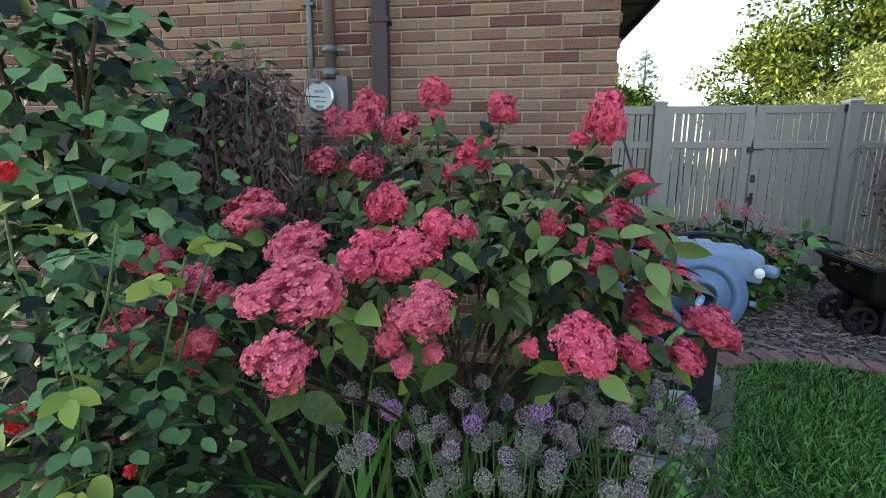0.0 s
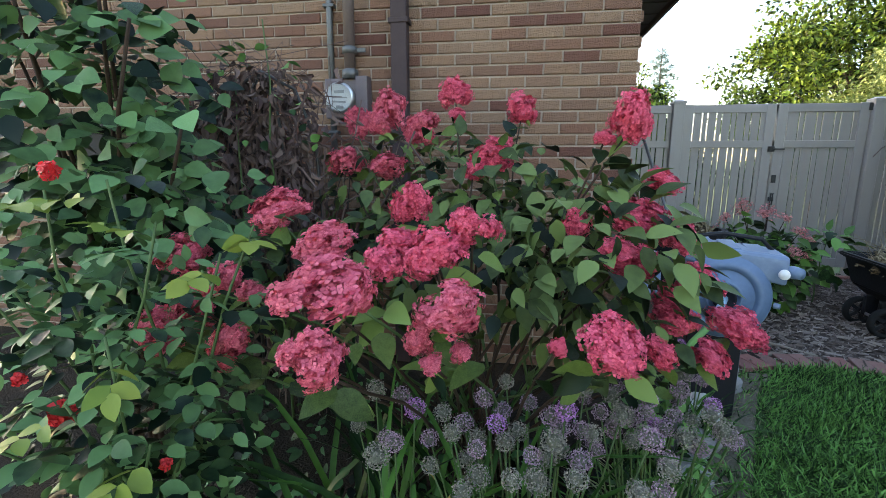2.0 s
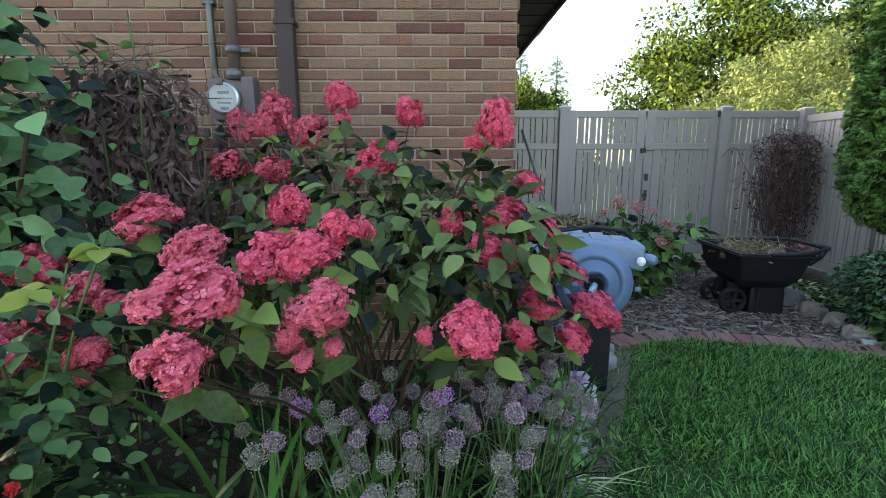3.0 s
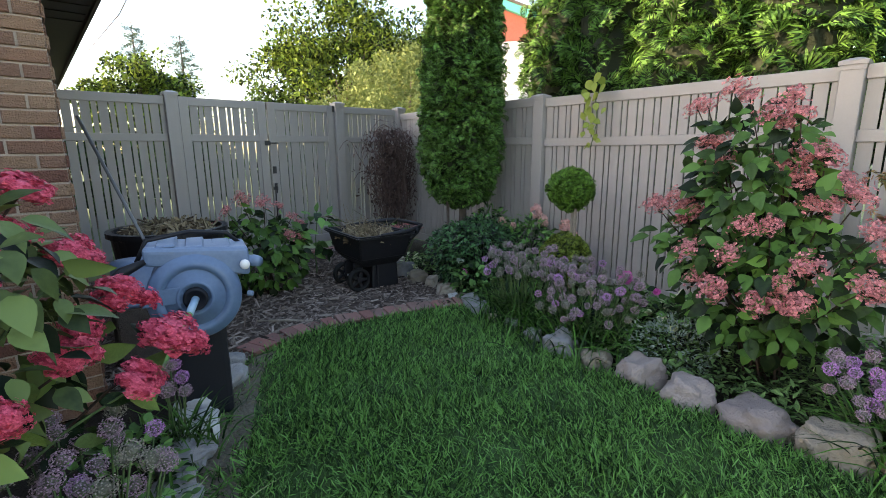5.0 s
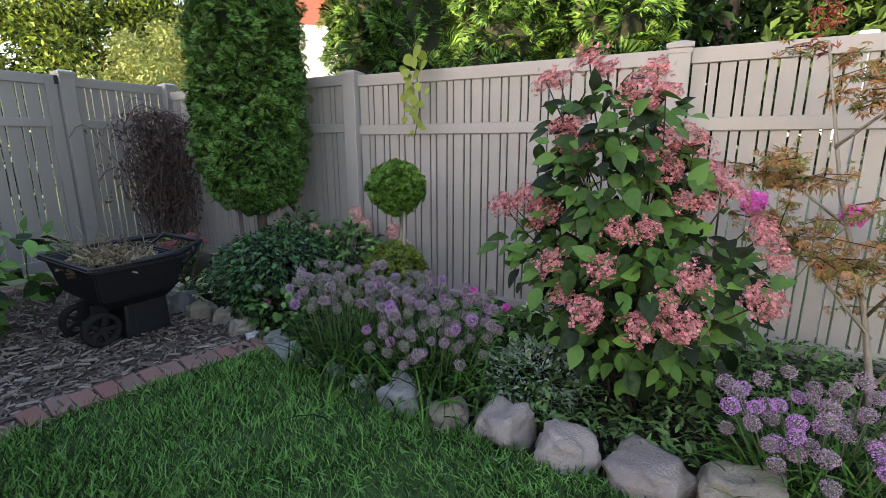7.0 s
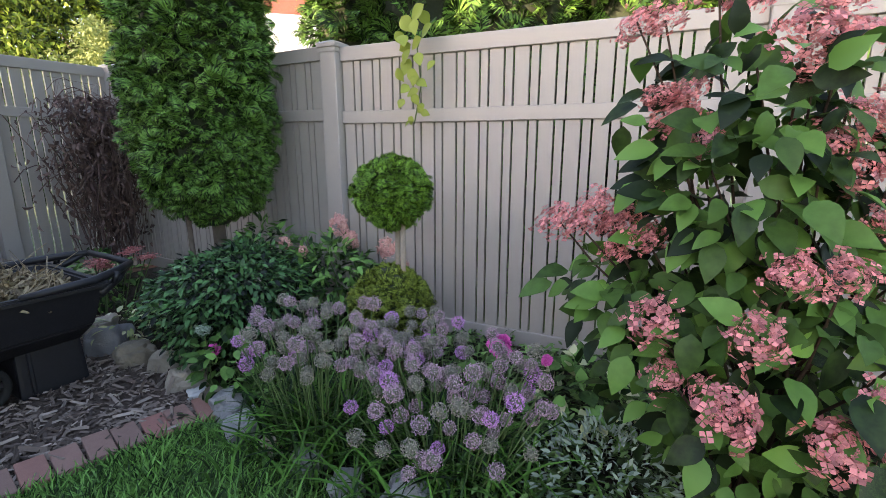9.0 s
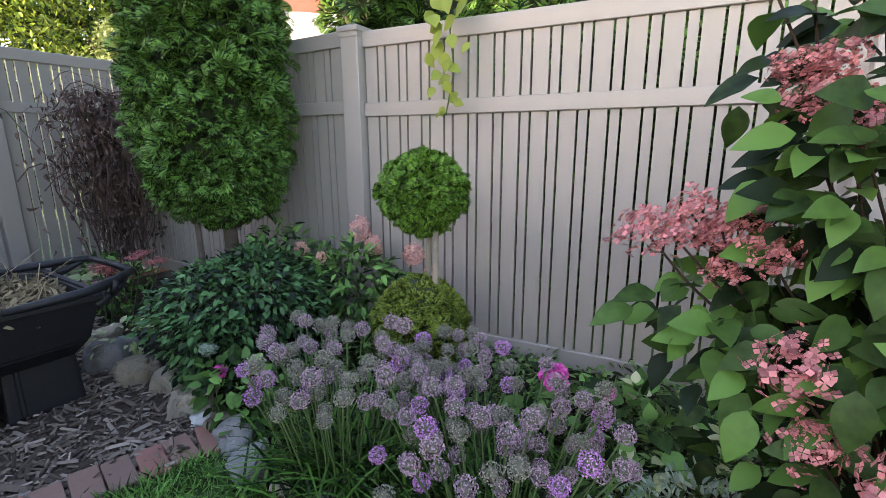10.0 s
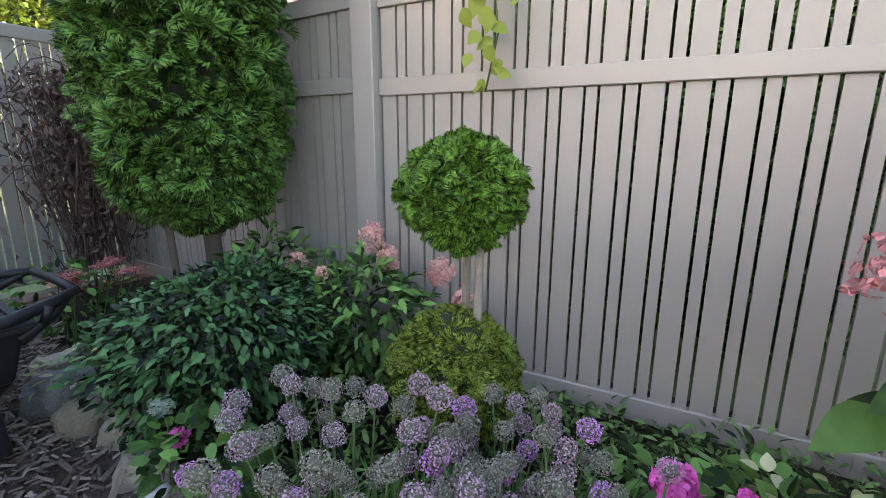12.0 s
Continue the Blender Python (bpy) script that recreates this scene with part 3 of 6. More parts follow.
def petal_floret():
    """Four rounded petals about the z axis, radius 1."""
    v, f = [], []
    for k in range(4):
        a = math.pi / 2 * k + 0.3
        c, s = math.cos(a), math.sin(a)
        base = len(v)
        for r, w, z in ((0.05, 0.0, 0.0), (0.62, -0.46, 0.14), (1.02, 0.0, 0.0), (0.62, 0.46, 0.08)):
            v.append((c * r - s * w, s * r + c * w, z))
        f.append((base, base + 1, base + 2, base + 3))
    return np.array(v), f


FLORET = petal_floret()


def panicle_mesh(mat, seed, n=110, cone=0.35, size=0.16, open_=0.0, lobes=0, beads=0):
    """A hydrangea head about 1 across: florets over clustered knobs, base at the origin, growing along z."""
    r = np.random.default_rng(seed)
    d = r.normal(0, 1, (n, 3)); d /= np.linalg.norm(d, axis=1, keepdims=True)
    g = Geo()
    if lobes:
        c = r.normal(0, 1, (lobes, 3)); c /= np.linalg.norm(c, axis=1, keepdims=True)
        c = c * np.array((0.3, 0.3, 0.3)) * r.uniform(0.7, 1.15, (lobes, 1)) + np.array((0, 0, 0.5))
        rad = r.uniform(0.13, 0.23, lobes)
        k = r.integers(0, lobes, n)
        p = c[k] + d * (rad[k] * r.uniform(0.6, 1.2, n))[:, None]
        out = p - np.array((0, 0, 0.45))
        d = d * 0.5 + out / np.linalg.norm(out, axis=1, keepdims=True)
        p[:, :2] *= (1 - cone * np.clip(p[:, 2:], 0, 1))
    else:
        lump = 1 + 0.24 * np.sin(d[:, 0] * 4 + seed) * np.sin(d[:, 1] * 5 + seed * 2) + r.normal(0, 0.05 + open_, n)
        taper = 1 - cone * (d[:, 2] + 1) / 2
        p = np.stack([d[:, 0] * 0.46 * lump * taper, d[:, 1] * 0.46 * lump * taper, 0.5 + d[:, 2] * 0.48 * lump], 1)
    nrm = d + r.normal(0, 0.5, (n, 3))
    way = np.cross(nrm, r.normal(0, 1, (n, 3)))
    scatter(g, FLORET, p, way, nrm, r.uniform(0.7, 1.15, n) * size)
    if beads:
        e = r.normal(0, 1, (beads, 3))
        q = e / np.linalg.norm(e, axis=1, keepdims=True) * r.uniform(0.2, 0.44, (beads, 1)) + np.array((0, 0, 0.5))
        scatter(g, FLORET, q, np.cross(e, r.normal(0, 1, (beads, 3))), e, r.uniform(0.025, 0.04, beads))
    return g.mesh("flower_head", mat)


def head_pose(p, size, out, tall=1.0):
    """Stands a head of that width at its middle p, leaning out along the given way."""
    out = Vector(out).normalized()
    q = out.to_track_quat("Z", "X").to_matrix().to_4x4()
    s = Matrix.Diagonal((size * 1.05, size * 1.05, size * tall, 1))
    return Matrix.Translation(Vector(p) - out * size * 0.5 * tall) @ q @ pose(0, 0, 0, 0, 0, float(rng.uniform(0, 360))) @ s


def put_leaves(parent, shape_mesh, pos, way, nrm, size, name="leaf"):
    m = frames_of(np.asarray(pos, float), np.asarray(way, float), np.asarray(nrm, float), size)
    for k in range(len(m)):
        mm = Matrix([list(m[k][0]), list(m[k][1]), list(m[k][2]), [0, 0, 0, 1]])
        mesh_part(name, shape_mesh, parent, m=mm)


def leaf_cloud(n, centre, radii, shape, size, droop=0.3, shell=0.55, flat=0.6):
    """Leaves in an ellipsoid, denser to its skin, pointing outwards and down."""
    d = unit(n)
    rr = rng.uniform(shell, 1.0, n) ** 0.6
    lump = 1 + 0.13 * np.sin(d[:, 0] * 5 + centre[0] * 3) * np.sin(d[:, 1] * 4 + 1) + 0.1 * np.sin(d[:, 2] * 6 + centre[1])
    p = d * (rr * lump)[:, None] * np.array(radii) + np.array(centre)
    p[:, 2] = np.maximum(p[:, 2], 0.03)
    way = d * np.array((1, 1, 0.5)) + rng.normal(0, 0.45, (n, 3)) - np.array((0, 0, droop))
    nrm = d * (1 - flat) + np.array((0, 0, flat)) + rng.normal(0, 0.3, (n, 3))
    return p, way, nrm, rng.uniform(0.65, 1.15, n) * size


def stems(base, tops, radius, mat, parent, name="stems", spread=0.1, n=7):
    for t in tops:
        b = (base[0] + rng.normal(0, spread), base[1] + rng.normal(0, spread), base[2])
        v, f = tube(bow(b, t, n=n, jitter=0.008), np.linspace(radius, radius * 0.4, n + 1), 5)
        geo_part(name, Geo().add(v, f), mat, parent, smooth=True)


HEADS_R = [panicle_mesh(M["petal_red"], s, 900, 0.12, 0.058, lobes=12) for s in (1, 2, 3, 4)] + [panicle_mesh(M["petal_rose"], s, 900, 0.1, 0.058, lobes=12) for s in (5, 6, 7)]


# ---- the great hydrangea before the house ----
def great_hydrangea():
    base = Vector((-0.2, 1.75, 0.0))
    shrub = thing("hydrangea", base, "large hydrangea with crimson-pink flower heads on arching stems", "shrub", "hydrangeas")
    # each head: its middle, width, and height over width
    high = [(-0.16, 1.89, 1.36, 0.169, 0.87), (-0.23, 1.84, 1.31, 0.099, 0.89), (-0.36, 2.26, 1.64, 0.165, 0.94), (-0.35, 2.22, 1.54, 0.079, 1.0), (-0.05, 2.6, 1.62, 0.18, 0.92), (-0.86, 2.11, 1.33, 0.189, 0.69), (-0.86, 2.27, 1.51, 0.145, 1.15), (-0.7, 2.38, 1.59, 0.172, 1.17), (-0.76, 2.32, 1.52, 0.141, 0.9), (-0.53, 2.33, 1.49, 0.196, 0.86), (-0.62, 2.04, 1.31, 0.176, 0.64), (0.63, 1.83, 0.89, 0.193, 0.67), (-0.12, 2.13, 1.41, 0.088, 0.86)]
    front = [(-0.57, 1.19, 1.12, 0.17, 0.64), (-0.48, 0.92, 1.06, 0.264, 0.47), (-0.38, 0.92, 1.04, 0.085, 0.86), (-0.43, 0.77, 0.97, 0.149, 0.86), (-0.38, 1.42, 1.21, 0.132, 1.0), (-0.37, 1.18, 1.09, 0.166, 0.77), (-0.25, 1.13, 1.1, 0.171, 0.79), (-0.16, 1.18, 1.16, 0.138, 0.89), (-0.19, 1.0, 1.02, 0.172, 0.78), (-0.26, 0.99, 0.94, 0.091, 1.07), (-0.22, 0.96, 0.89, 0.07, 0.73), (-0.16, 1.0, 0.9, 0.072, 0.73)]
    right = [(0.3, 1.59, 1.48, 0.143, 1.19), (0.42, 1.67, 1.27, 0.153, 0.56), (0.33, 1.57, 1.17, 0.211, 0.57), (0.28, 1.41, 1.07, 0.185, 0.59), (0.14, 1.56, 1.15, 0.121, 0.92), (0.51, 1.7, 1.07, 0.155, 0.71), (0.18, 1.05, 0.93, 0.182, 0.82), (0.06, 1.04, 0.92, 0.059, 1.0), (0.34, 1.22, 0.85, 0.097, 0.69), (0.46, 1.5, 0.84, 0.153, 0.71), (0.74, 1.74, 0.75, 0.227, 0.59), (0.6, 1.6, 0.69, 0.165, 0.65), (0.5, 1.72, 0.86, 0.133, 0.77), (0.22, 1.6, 1.41, 0.073, 0.75)]
    left = [(-0.83, 1.39, 1.18, 0.209, 0.57), (-0.72, 0.97, 0.9, 0.15, 0.86), (-0.95, 1.16, 0.93, 0.161, 0.8), (-1.06, 1.11, 0.86, 0.151, 0.84), (-1.1, 1.27, 1.04, 0.167, 0.74), (-0.82, 1.11, 1.03, 0.098, 0.92), (-0.71, 1.03, 1.01, 0.084, 0.83)]
    heads = high + front + right + left
    for i, (x, y, z, s, tall) in enumerate(heads):
        p = Vector((x, y, z))
        out = (p - base - Vector((0, 0, 0.75))).normalized() * 0.45 + Vector((0, 0, 0.8))
        me = HEADS_R[int(rng.integers(0, 4))] if y > 1.0 and x > -0.5 else HEADS_R[4 + int(rng.integers(0, 3))]
        mesh_part("flower_head", me, shrub, m=head_pose(p - base, s * (1.15 if y > 1.05 else 1.02), out, tall * (1.05 if y > 1.05 else 0.9)))
        b = base + Vector((rng.normal(0, 0.12), rng.normal(0, 0.1), 0))
        v, f = tube([q - base for q in bow(b, p - out.normalized() * s * 0.3 * tall, n=8, jitter=0.01)], np.linspace(0.009, 0.0035, 9), 5)
        geo_part("stem", Geo().add(v, f), M["stem_brown"] if i % 3 else M["stem"], shrub, smooth=True)
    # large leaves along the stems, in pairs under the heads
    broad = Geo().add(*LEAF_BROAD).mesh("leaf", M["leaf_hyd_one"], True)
    pos, way = [], []
    for x, y, z, s, tall in heads:
        p = Vector((x, y, z)) - base
        for k in range(7 if y > 1.05 else 3):
            t = 0.98 - 0.04 * k
            q = Vector((p.x * t ** 1.5, p.y * t ** 1.5, p.z * t)) - Vector((0, 0, s * 0.35 * tall))
            a = rng.uniform(0, 6.28)
            pos.append(q + Vector(rng.normal(0, 0.02, 3))); way.append((math.cos(a), math.sin(a), rng.uniform(-0.7, 0.15)))
    n = len(pos)
    k = 290
    order = rng.permutation(n)
    pos, way = np.array([list(p) for p in pos])[order], np.array(way)[order]
    nrm = np.array((0, -0.25, 0.8)) + rng.normal(0, 0.4, (n, 3))
    size = rng.uniform(0.06, 0.12, n)
    put_leaves(shrub, broad, pos[:k], way[:k], nrm[:k], size[:k])
    g = scatter(Geo(), LEAF_BROAD, pos[k:], way[k:], nrm[k:], size[k:])
    for cnt, c, r, s in ((300, (0.0, 0.15, 1.0), (0.7, 0.45, 0.24), 0.1), (240, (-0.25, 0.45, 1.2), (0.6, 0.35, 0.3), 0.09), (300, (0.42, -0.15, 1.0), (0.3, 0.35, 0.34), 0.095), (130, (-0.65, -0.15, 0.95), (0.4, 0.35, 0.18), 0.095), (170, (0.15, 0.1, 1.2), (0.4, 0.35, 0.26), 0.09), (110, (0.1, -0.3, 0.97), (0.45, 0.25, 0.11), 0.085)):
        p, w, nn, sz = leaf_cloud(cnt, c, r, None, s, 0.45)
        scatter(g, LEAF_BROAD, p, w, nn, sz)
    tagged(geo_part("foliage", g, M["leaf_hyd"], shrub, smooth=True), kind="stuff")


great_hydrangea()


# ---- alliums ----
def allium_head_mesh(mat, seed):
    r = np.random.default_rng(seed)
    n = 260
    i = np.arange(n)
    ph = np.arccos(1 - 2 * (i + 0.5) / n); th = i * 2.39996
    d = np.stack([np.sin(ph) * np.cos(th), np.sin(ph) * np.sin(th), np.cos(ph)], 1) + r.normal(0, 0.07, (n, 3))
    star = (np.array([(-0.5, 0, 0.25), (0, -0.35, 0), (0.5, 0, 0.25), (0, 0.35, 0), (0, 0, 0.5)]), [(0, 1, 4), (1, 2, 4), (2, 3, 4), (3, 0, 4)])
    g = scatter(Geo(), star, d * r.uniform(0.38, 0.5, (n, 1)), np.cross(d, r.normal(0, 1, (n, 3))), d, r.uniform(0.085, 0.13, n))
    return g.mesh("flower_head", mat)


AL = [allium_head_mesh(M["bud"], 1), allium_head_mesh(M["bud"], 2), allium_head_mesh(M["bud_mauve"], 3), allium_head_mesh(M["bud_mauve"], 4), allium_head_mesh(M["bud_purple"], 5)]
AL_CORE = Geo().add(*lathe([(0.0, -0.3), (0.2, -0.22), (0.3, 0.0), (0.2, 0.22), (0.0, 0.3)], 8)).mesh("seed_core", M["core"])


def strap_leaves(n, centre, spread, length, width, mat, name, parent, arch=0.5, upright=1.0):
    """Arching strap leaves from a crown."""
    g = Geo()
    for k in range(n):
        a = rng.uniform(0, 6.283)
        L = length * rng.uniform(0.6, 1.15)
        b = np.array(centre) + np.array((rng.normal(0, spread), rng.normal(0, spread), 0))
        o = np.array((math.cos(a), math.sin(a), 0)); sd_ = np.array((-math.sin(a), math.cos(a), 0))
        v, f = [], []
        bend = arch * rng.uniform(0.5, 1.5)
        rows = 7
        for i in range(rows):
            t = i / (rows - 1)
            q = b + o * L * (0.25 * t + bend * t * t) + np.array((0, 0, L * upright * (t - 0.75 * bend * t ** 2.6)))
            w = width * (1 - t ** 2.5) + 0.0008
            tw = 0.35 * math.sin(k + t * 2)
            s2 = sd_ * math.cos(tw) + np.array((0, 0, math.sin(tw)))
            v += [q - s2 * w, q + np.array((0, 0, -w * 0.35)), q + s2 * w]
        for i in range(rows - 1):
            for c in (0, 1):
                j = i * 3 + c
                f.append((j, j + 1, j + 4, j + 3))
        v = np.array(v); v[:, 2] = np.maximum(v[:, 2], 0.006)
        g.add(v, f)
    return tagged(geo_part(name, g, mat, parent, smooth=True), kind="stuff")


def allium_clump(at, n, rx, ry, z0, z1, size, purple, label, leaf_len=0.34, leaves=150, slope=(0, 0)):
    c = thing("allium_clump", at, label, "flowering plant", "alliums")
    made = []
    tries = 0
    while len(made) < n and tries < 4000:
        tries += 1
        a, r = rng.uniform(0, 6.283), math.sqrt(rng.random())
        p = np.array((rx * r * math.cos(a), ry * r * math.sin(a), rng.uniform(z0, z1)))
        p[2] += slope[0] * p[0] + slope[1] * p[1]
        if all(np.linalg.norm(p - q) > size * 1.02 for q in made):
            made.append(p)
    for p in made:
        u = rng.random()
        kind = 4 if u < purple * 0.35 else (2 + int(rng.integers(0, 2)) if u < purple * 2.2 else int(rng.integers(0, 2)))
        s = size * rng.uniform(0.82, 1.12)
        m = pose(*p, float(rng.normal(0, 14)), float(rng.normal(0, 14)), float(rng.uniform(0, 360))) @ Matrix.Diagonal((s, s, s * 0.93, 1))
        h = mesh_part("flower_head", AL[kind], c, m=m)
        mesh_part("seed_core", AL_CORE, h)
        v, f = tube(bow((p[0] * 0.55, p[1] * 0.55, 0.0), p, n=4, jitter=0.004), 0.003, 4)
        geo_part("stalk", Geo().add(v, f), M["stem"], c, smooth=True)
    strap_leaves(leaves, (0, 0, 0), min(rx, ry) * 0.45, leaf_len, 0.006, M["strap"], "strap_foliage", c, 0.45)
    strap_leaves(leaves, (0, 0, 0), min(rx, ry) * 0.6, leaf_len * 0.8, 0.005, M["strap"], "strap_foliage", c, 0.7)
    return c


allium_clump((0.02, 1.13, 0), 46, 0.34, 0.27, 0.5, 0.64, 0.06, 0.14, "clump of faded silver-mauve allium globes beneath the hydrangea", 0.42, 120, (0, 0.08))
allium_clump((0.42, 1.5, 0), 32, 0.24, 0.22, 0.42, 0.6, 0.06, 0.3, "allium clump with purple and faded globes by the stones", 0.36, 90)
allium_clump((-0.36, 1.2, 0), 7, 0.18, 0.22, 0.52, 0.66, 0.06, 0.25, "a few dull allium globes in the bed's shade", 0.4, 50)
allium_clump((0.8, 2.25, 0), 7, 0.14, 0.14, 0.32, 0.45, 0.06, 0.4, "small dark allium clump beside the hose reel", 0.3, 60)
allium_clump((3.27, 2.3, 0), 56, 0.27, 0.33, 0.43, 0.6, 0.059, 0.24, "dense clump of mauve allium globes beside the topiary", 0.42, 200, (0.1, 0))
allium_clump((3.28, 1.7, 0), 88, 0.32, 0.38, 0.3, 0.54, 0.059, 0.3, "broad clump of mauve and grey allium globes in the border", 0.4, 260, (0.2, 0.1))
allium_clump((3.52, 1.98, 0), 26, 0.2, 0.26, 0.4, 0.52, 0.059, 0.22, "mauve-grey allium globes crowding the lower topiary ball", 0.36, 90)
allium_clump((3.09, 0.0, 0), 64, 0.22, 0.38, 0.28, 0.44, 0.062, 0.7, "allium clump in bright lilac bloom behind fieldstones", 0.4, 220, (0.15, 0))

day = thing("daylily", (-0.55, 1.1, 0), "daylily with long arching green strap leaves", "plant")
strap_leaves(46, (0.1, 0.1, 0), 0.16, 0.95, 0.012, M["strap"], "strap_foliage", day, 0.55)
strap_leaves(9, (0.4, 0.05, 0), 0.08, 0.58, 0.01, M["strap_dry"], "dry_foliage", day, 0.6)
strap_leaves(24, (0.42, 0.1, 0), 0.12, 0.85, 0.011, M["strap"], "strap_foliage", day, 0.5)
ribbon = thing("ribbon_grass", (0.5, 1.55, 0), "low tuft of cream-striped grass leaves", "plant")
strap_leaves(60, (0, 0, 0), 0.05, 0.33, 0.005, M["leaf_cream"], "strap_foliage", ribbon, 0.95, 0.7)


def leafy_plant(name, at, label, category, clouds, shape, mat, core=None, stem_tops=(), stem_mat="stem", group=""):
    t = thing(name, at, label, category, group)
    g = Geo()
    for n, c, r, s, dr in clouds:
        p, w, nn, sz = leaf_cloud(n, c, r, None, s, dr)
        scatter(g, shape, p, w, nn, sz)
    tagged(geo_part("foliage", g, mat, t, smooth=True), kind="stuff")
    if stem_tops:
        stems((0, 0, 0), stem_tops, 0.008, M[stem_mat], t, "stem", 0.05)
    return t


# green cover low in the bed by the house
# dark leaf colour here carries part of the shade beneath the hydrangea
leafy_plant("ground_cover", (-0.55, 1.75, 0), "low foliage coloured dark to deepen the shade under the hydrangea", "ground cover", [(520, (-0.1, 0.1, 0.1), (1.1, 0.45, 0.26), 0.06, 0.2)], LEAF_OVAL, M["leaf_dark"])
leafy_plant("geranium_plant", (0.58, 1.92, 0), "low mound of small lobed leaves at the stones", "plant", [(520, (0, 0, 0.12), (0.17, 0.32, 0.26), 0.05, 0.2)], LEAF_OVAL, M["leaf_mid"])


# ---- lilac and rose at the left of the bed ----
def lilac():
    t = thing("lilac", (-1.75, 1.75, 0), "tall lilac shrub with broad heart-shaped green leaves", "shrub")
    me = Geo().add(*LEAF_HEART).mesh("leaf", M["leaf_lilac"], True)
    tops = [(0.35, -0.35, 2.1), (0.1, -0.5, 2.2), (0.55, -0.45, 1.75), (-0.2, -0.3, 2.3), (0.65, -0.4, 1.45), (-0.4, -0.1, 2.0), (0.25, -0.2, 2.25)]
    stems((0, 0, 0), tops, 0.014, M["stem_brown"], t, "stem", 0.06)
    pos, way, nrm, size = [], [], [], []
    for tx, ty, tz in tops:
        for k in range(26):
            f = rng.uniform(0.35, 1.02)
            a = rng.uniform(0, 6.283)
            pos.append((tx * f ** 1.5 + 0.06 * math.cos(a), ty * f ** 1.5 + 0.06 * math.sin(a), tz * f + rng.normal(0, 0.03)))
            way.append((math.cos(a), math.sin(a), rng.uniform(-0.7, 0.3)))
            size.append(rng.uniform(0.07, 0.115))
    n = len(pos)
    put_leaves(t, me, pos, way, np.array((0.1, -0.3, 0.7)) + rng.normal(0, 0.4, (n, 3)), np.array(size))
    g = Geo()
    for cnt, c, r in ((950, (0.08, -0.2, 1.5), (0.5, 0.42, 0.8)), (420, (0.38, -0.3, 1.05), (0.5, 0.35, 0.5))):
        p, w, nn, sz = leaf_cloud(cnt, c, r, None, 0.095, 0.35, 0.2)
        nn = nn + np.array((0.15, -0.5, 0.0))
        scatter(g, LEAF_HEART, p, w, nn, sz)
    tagged(geo_part("foliage", g, M["leaf_rose"], t, smooth=True), kind="stuff")


lilac()


def rose_bush():
    t = thing("rose_bush", (-0.95, 0.95, 0), "rose bush with small glossy leaves and a few red blooms", "shrub")
    tops = [(-0.05, -0.15, 1.28), (0.2, -0.15, 1.22), (0.12, -0.22, 1.0), (-0.2, -0.2, 1.1), (0.3, -0.1, 1.15), (-0.1, -0.35, 0.85), (0.22, -0.25, 0.8), (0.05, -0.1, 1.3), (0.33, -0.02, 1.2), (-0.3, -0.1, 1.2), (0.1, -0.3, 0.9)]
    stems((0, 0, 0), tops, 0.007, M["stem"], t, "cane", 0.08)
    g, y = Geo(), Geo()
    for tx, ty, tz in tops:
        for k in range(17):
            f = 0.3 + 0.72 * k / 16
            a = k * 2.4 + rng.normal(0, 0.4)
            o = np.array((math.cos(a), math.sin(a), -0.1 + rng.normal(0, 0.2)))
            b = np.array((tx * f ** 1.5, ty * f ** 1.5, tz * f))
            sdv = np.array((-math.sin(a), math.cos(a), 0))
            s = rng.uniform(0.042, 0.068)
            pos = [b + o * 0.05, b + o * 0.05, b + o * 0.085, b + o * 0.085, b + o * 0.1]
            way = [o * 0.5 + sdv, o * 0.5 - sdv, o * 0.6 + sdv, o * 0.6 - sdv, o]
            scatter(y if f > 0.95 and k % 2 else g, LEAF_OVAL, pos, np.array(way) - np.array((0, 0, 0.2)), np.array((0, 0, 1)) + rng.normal(0, 0.35, (5, 3)), [s] * 5)
    for cnt, c, r in ((620, (-0.05, -0.02, 0.75), (0.36, 0.3, 0.5)), (260, (0.1, -0.15, 0.35), (0.4, 0.25, 0.3))):
        p, w, nn, sz = leaf_cloud(cnt, c, r, None, 0.05, 0.25, 0.25)
        scatter(g, LEAF_OVAL, p, w, nn, sz)
    tagged(geo_part("foliage", g, M["leaf_rose"], t, smooth=True), kind="stuff")
    tagged(geo_part("young_foliage", y, M["leaf_lime"], t, "fresh yellow-green shoots", smooth=True), kind="stuff")
    bloom = panicle_mesh(M["rose_red"], 21, 26, 0.2, 0.42)
    for p, s in (((-0.08, -0.17, 0.79), 0.045), ((-0.02, -0.16, 1.32), 0.03), ((0.2, -0.2, 0.72), 0.02), ((-0.28, -0.2, 0.9), 0.045), ((-0.16, -0.18, 0.87), 0.022)):
        mesh_part("rose_bloom", bloom, t, "red rose bloom", m=head_pose(p, s, (0.2, -0.5, 0.7)))


rose_bush()


